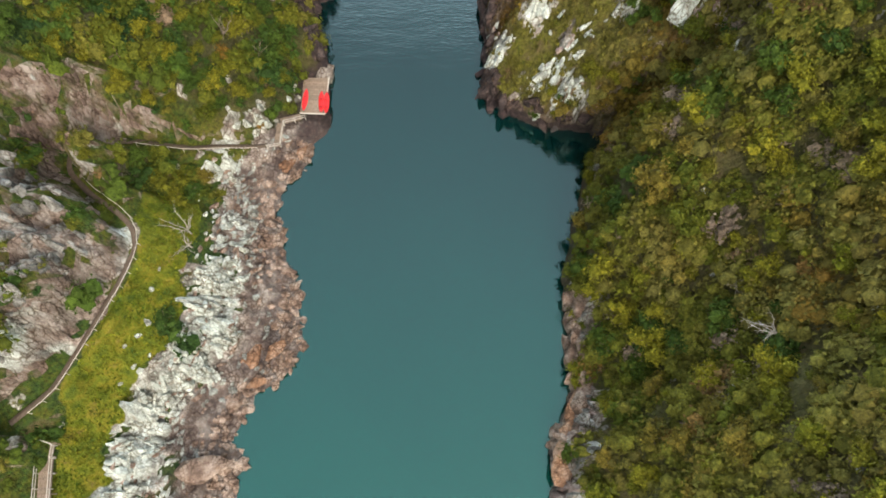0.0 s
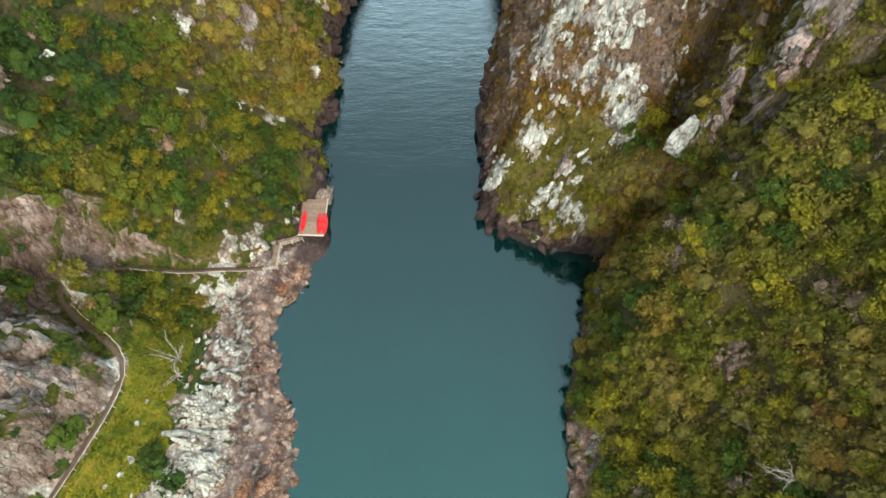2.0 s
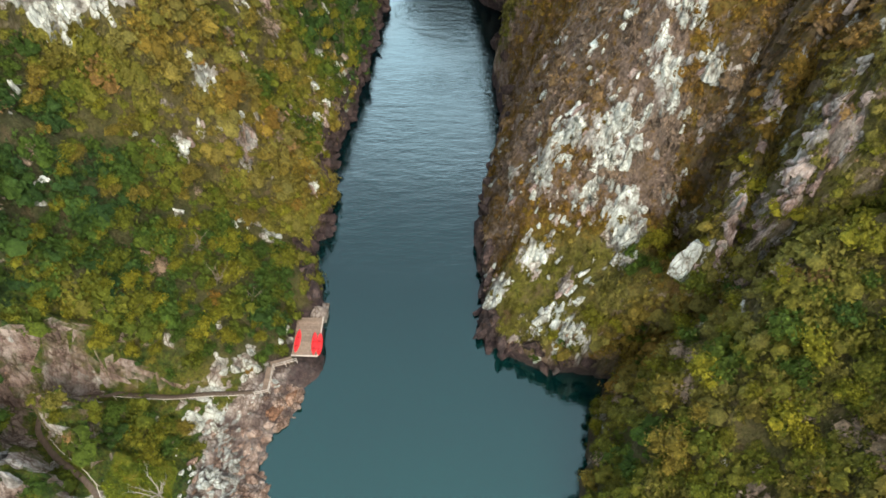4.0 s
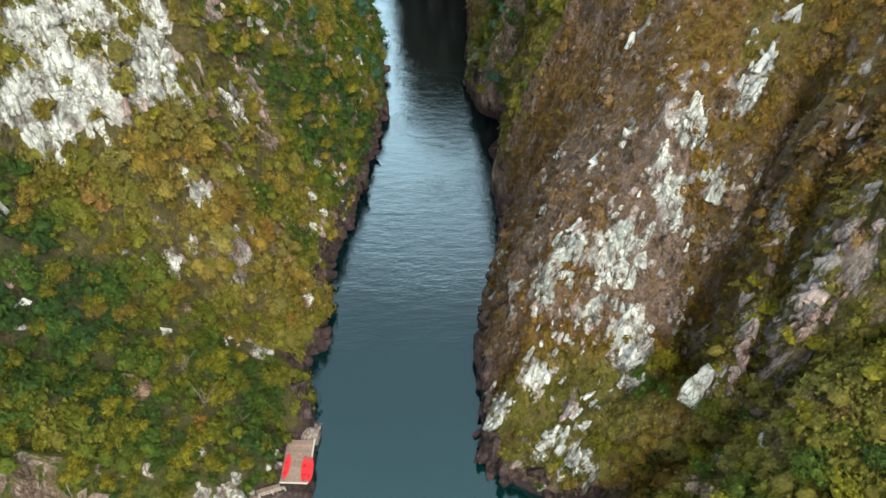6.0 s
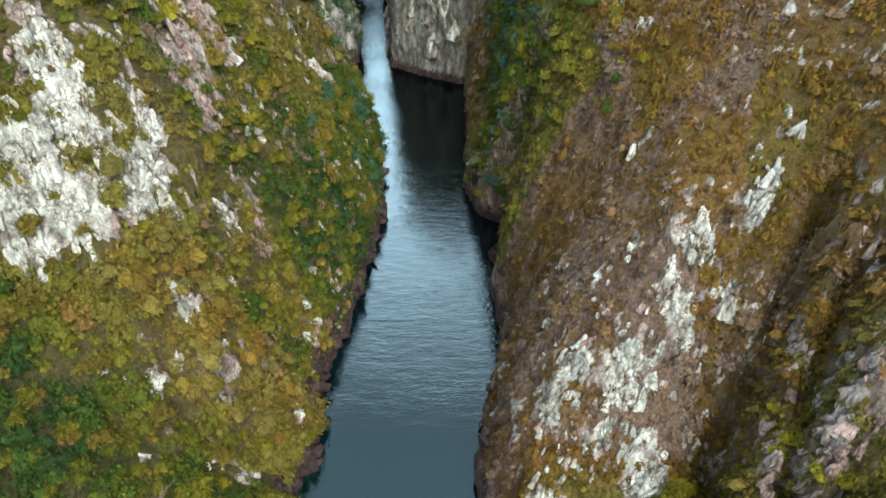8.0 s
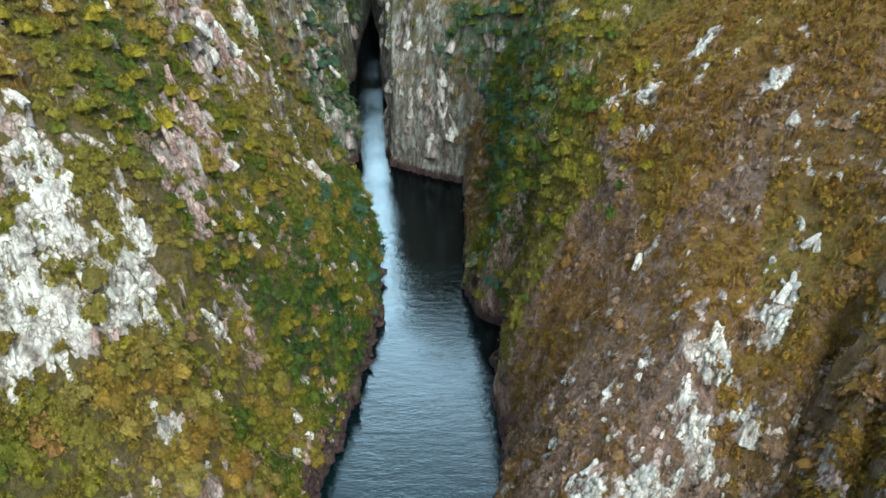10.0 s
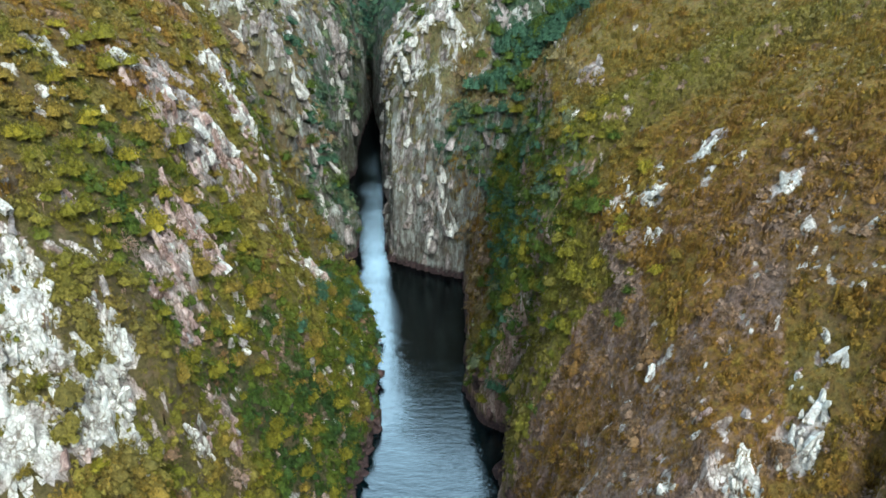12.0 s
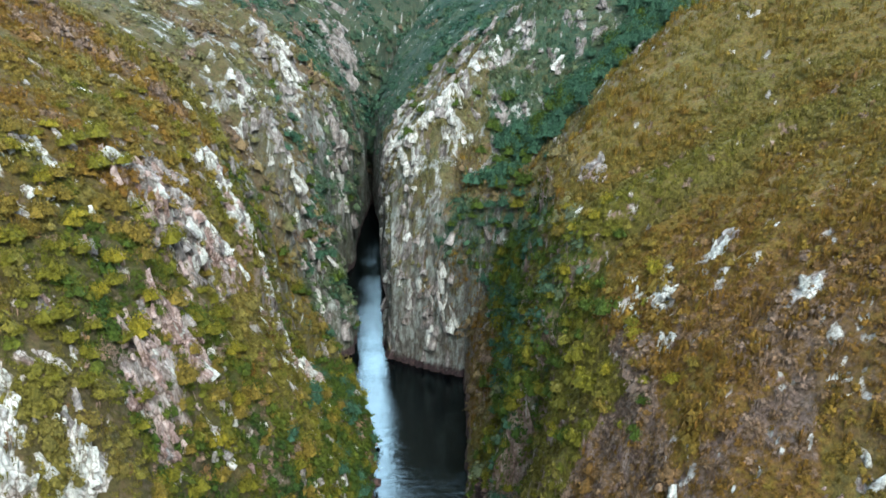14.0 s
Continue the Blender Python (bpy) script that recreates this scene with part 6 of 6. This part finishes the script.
deck("landing", (-45.4, 5.85, 9.52), (-42.9, 5.65, 9.52), 1.7, "weathered timber landing between boardwalk and steps")
railing([(-41.4, -8, 9.5), (-42.85, 4.8, 9.5)], 1.0, "pale timber railing along the boardwalk")
railing([(-43.0, -8, 9.5), (-44.45, 4.8, 9.5)], 1.0, "pale timber railing along the boardwalk")
railing([(-42.9, 4.9, 9.5), (-42.85, 6.5, 9.5), (-45.3, 6.7, 9.5)], 1.0, "pale timber railing round the landing", 1.2)


def steps(a, b, count, width, label):
    a, b = Vector(a), Vector(b)
    root = new("stairs")
    root.matrix_basis = pose(*a, 0, 0, math.degrees(math.atan2(b.y - a.y, b.x - a.x)))
    run, rise = math.hypot(b.x - a.x, b.y - a.y) / count, (b.z - a.z) / count
    for q in range(count):
        bm = bmesh.new()
        box(bm, (run * 0.92, width, 0.06), pose(run * (q + 0.5), 0, rise * (q + 1)))
        part("tread", bm, PLANK, root)
    for s in (-1, 1):
        bm = bmesh.new()
        box(bm, (math.hypot(run, rise) * count, 0.07, 0.24), pose(run * count / 2, s * (width / 2 + 0.04), rise * count / 2 + 0.04, 0, -math.degrees(math.atan2(rise, run)), 0))
        part("stringer", bm, PLANK, root)
    return tagged(root, label, "stairs")


steps((-45.4, 6.2, 9.5), (-47.2, 8.2, 11.5), 11, 1.2, "steep weathered timber steps up to the path")

# walkway over the rocks to the jetty, the jetty and its boats
deck("walkway", (-23.4, 47.3, 2.75), (-23.2, 51.2, 2.5), 1.0, "narrow timber walkway over the shore rocks")
deck("walkway", (-23.3, 51.5, 2.45), (-20.5, 52.6, 2.0), 1.0, "narrow timber walkway over the shore rocks")
railing([(-24.6, 46.9, 2.8), (-22.8, 47.3, 2.75)], 1.0, "white-painted railing beside the walkway", 0.9, 0.055)
railing([(-22.8, 47.4, 2.75), (-22.7, 50.9, 2.5)], 1.0, "white-painted railing beside the walkway", 1.2, 0.055)
railing([(-22.7, 51.0, 2.5), (-19.8, 52.2, 2.0)], 1.0, "white-painted railing beside the walkway", 1.2, 0.055)


def jetty():
    root = new("jetty")
    root.matrix_basis = pose(-18.85, 56.4, 1.55, 0, 0, -2)
    long, wide, board = 6.2, 3.7, 0.17
    bm = bmesh.new()
    box(bm, (wide, board * 0.9, 0.06), Matrix.Identity(4))
    first = part("board", bm, PLANK, root)
    for q in range(int(long / board)):
        ob = first if q == 0 else new("board", first.data)
        ob.parent = root
        ob.location = (rng.uniform(-0.04, 0.04), -long / 2 + board * (q + 0.5), 0)
    for x in (-1.5, 0, 1.5):
        bm = bmesh.new()
        box(bm, (0.15, long, 0.22), pose(x, 0, -0.145))
        part("beam", bm, PLANK, root)
    for x in (-1.5, 1.5):
        for y in (-2.7, 0, 2.7):
            bm = bmesh.new()
            tube(bm, (x, y, -0.26), (x, y, -3.0), 0.13, 0.13, 10)
            part("pile", bm, PLANK, root)
    bm = bmesh.new()
    box(bm, (0.16, long, 0.16), pose(wide / 2 - 0.02, 0, 0.115))
    part("kerb", bm, RAIL_WOOD, root, "pale timber kerb")
    bm = bmesh.new()
    box(bm, (wide, 0.16, 0.16), pose(0, -long / 2 - 0.02, 0.115))
    part("kerb", bm, RAIL_WOOD, root, "pale timber kerb")
    return tagged(root, "small timber jetty on piles at the rocky shore", "jetty")


jetty()


def landing_block():
    bm = bmesh.new()
    box(bm, (2.3, 2.0, 2.2), pose(0, 0, 0.5))
    box(bm, (1.5, 1.3, 0.35), pose(0.2, 1.5, 0.4))
    ob = part("landing_stage", bm, CONCRETE)
    ob.matrix_basis = pose(-17.7, 60.5, -0.1, 0, 0, -8)
    return tagged(ob, "rough concrete landing stage with a low step", "landing stage")


landing_block()


def kayak():
    """A sit-on-top kayak: hull with pointed, rising ends, two seats and grab handles."""
    root = new("kayak")
    bm = bmesh.new()
    rings, length, sides = [], 3.6, 12
    for i in range(19):
        q = i / 18 * 2 - 1
        half = 0.41 * (1 - abs(q) ** 2.6) ** 0.8 + 0.012
        lift = 0.16 * abs(q) ** 3
        ring = []
        for j in range(sides):
            a = 2 * math.pi * j / sides
            x, z = math.cos(a) * half, math.sin(a)
            z = z * 0.17 if z < 0 else z * 0.12 - 0.07 * max(0, 1 - (x / (half * 0.75)) ** 2) * (1 if 0.08 < abs(q) < 0.55 else 0.15)
            ring.append(bm.verts.new((x, q * length / 2, z + lift + 0.2)))
        rings.append(ring)
    for a, b in zip(rings[:-1], rings[1:]):
        for j in range(sides):
            bm.faces.new((a[j], a[(j + 1) % sides], b[(j + 1) % sides], b[j]))
    bm.faces.new(rings[0])
    bm.faces.new(rings[-1][::-1])
    bmesh.ops.recalc_face_normals(bm, faces=bm.faces)
    for f in bm.faces:
        f.smooth = True
    hull = part("hull", bm, KAYAK_RED, root)
    for y in (-0.75, 0.55):
        bm = bmesh.new()
        box(bm, (0.42, 0.4, 0.05), pose(0, y, 0.3))
        seat = part("seat", bm, SEAT_RED, root, "deep red padded seat")
        bm = bmesh.new()
        box(bm, (0.42, 0.06, 0.3), pose(0, y - 0.22, 0.44, 12, 0, 0))
        part("backrest", bm, SEAT_RED, seat)
    for y in (-1.6, 1.6):
        bm = bmesh.new()
        tube(bm, (-0.08, y, 0.45), (0.08, y, 0.45), 0.02, 0.02, 6)
        part("handle", bm, KAYAK_DARK, hull, "dark carrying handle")
    return tagged(root, "red plastic sit-on-top kayak lying on the jetty", "kayak", "kayaks on the jetty")


first = kayak()
first.matrix_basis = pose(-20.15, 55.5, 1.57, 0, 0, -4)
copy_thing(first, pose(-17.75, 55.1, 1.57, 0, 0, 2))
copy_thing(first, pose(-17.0, 55.0, 1.57, 0, 0, 1))
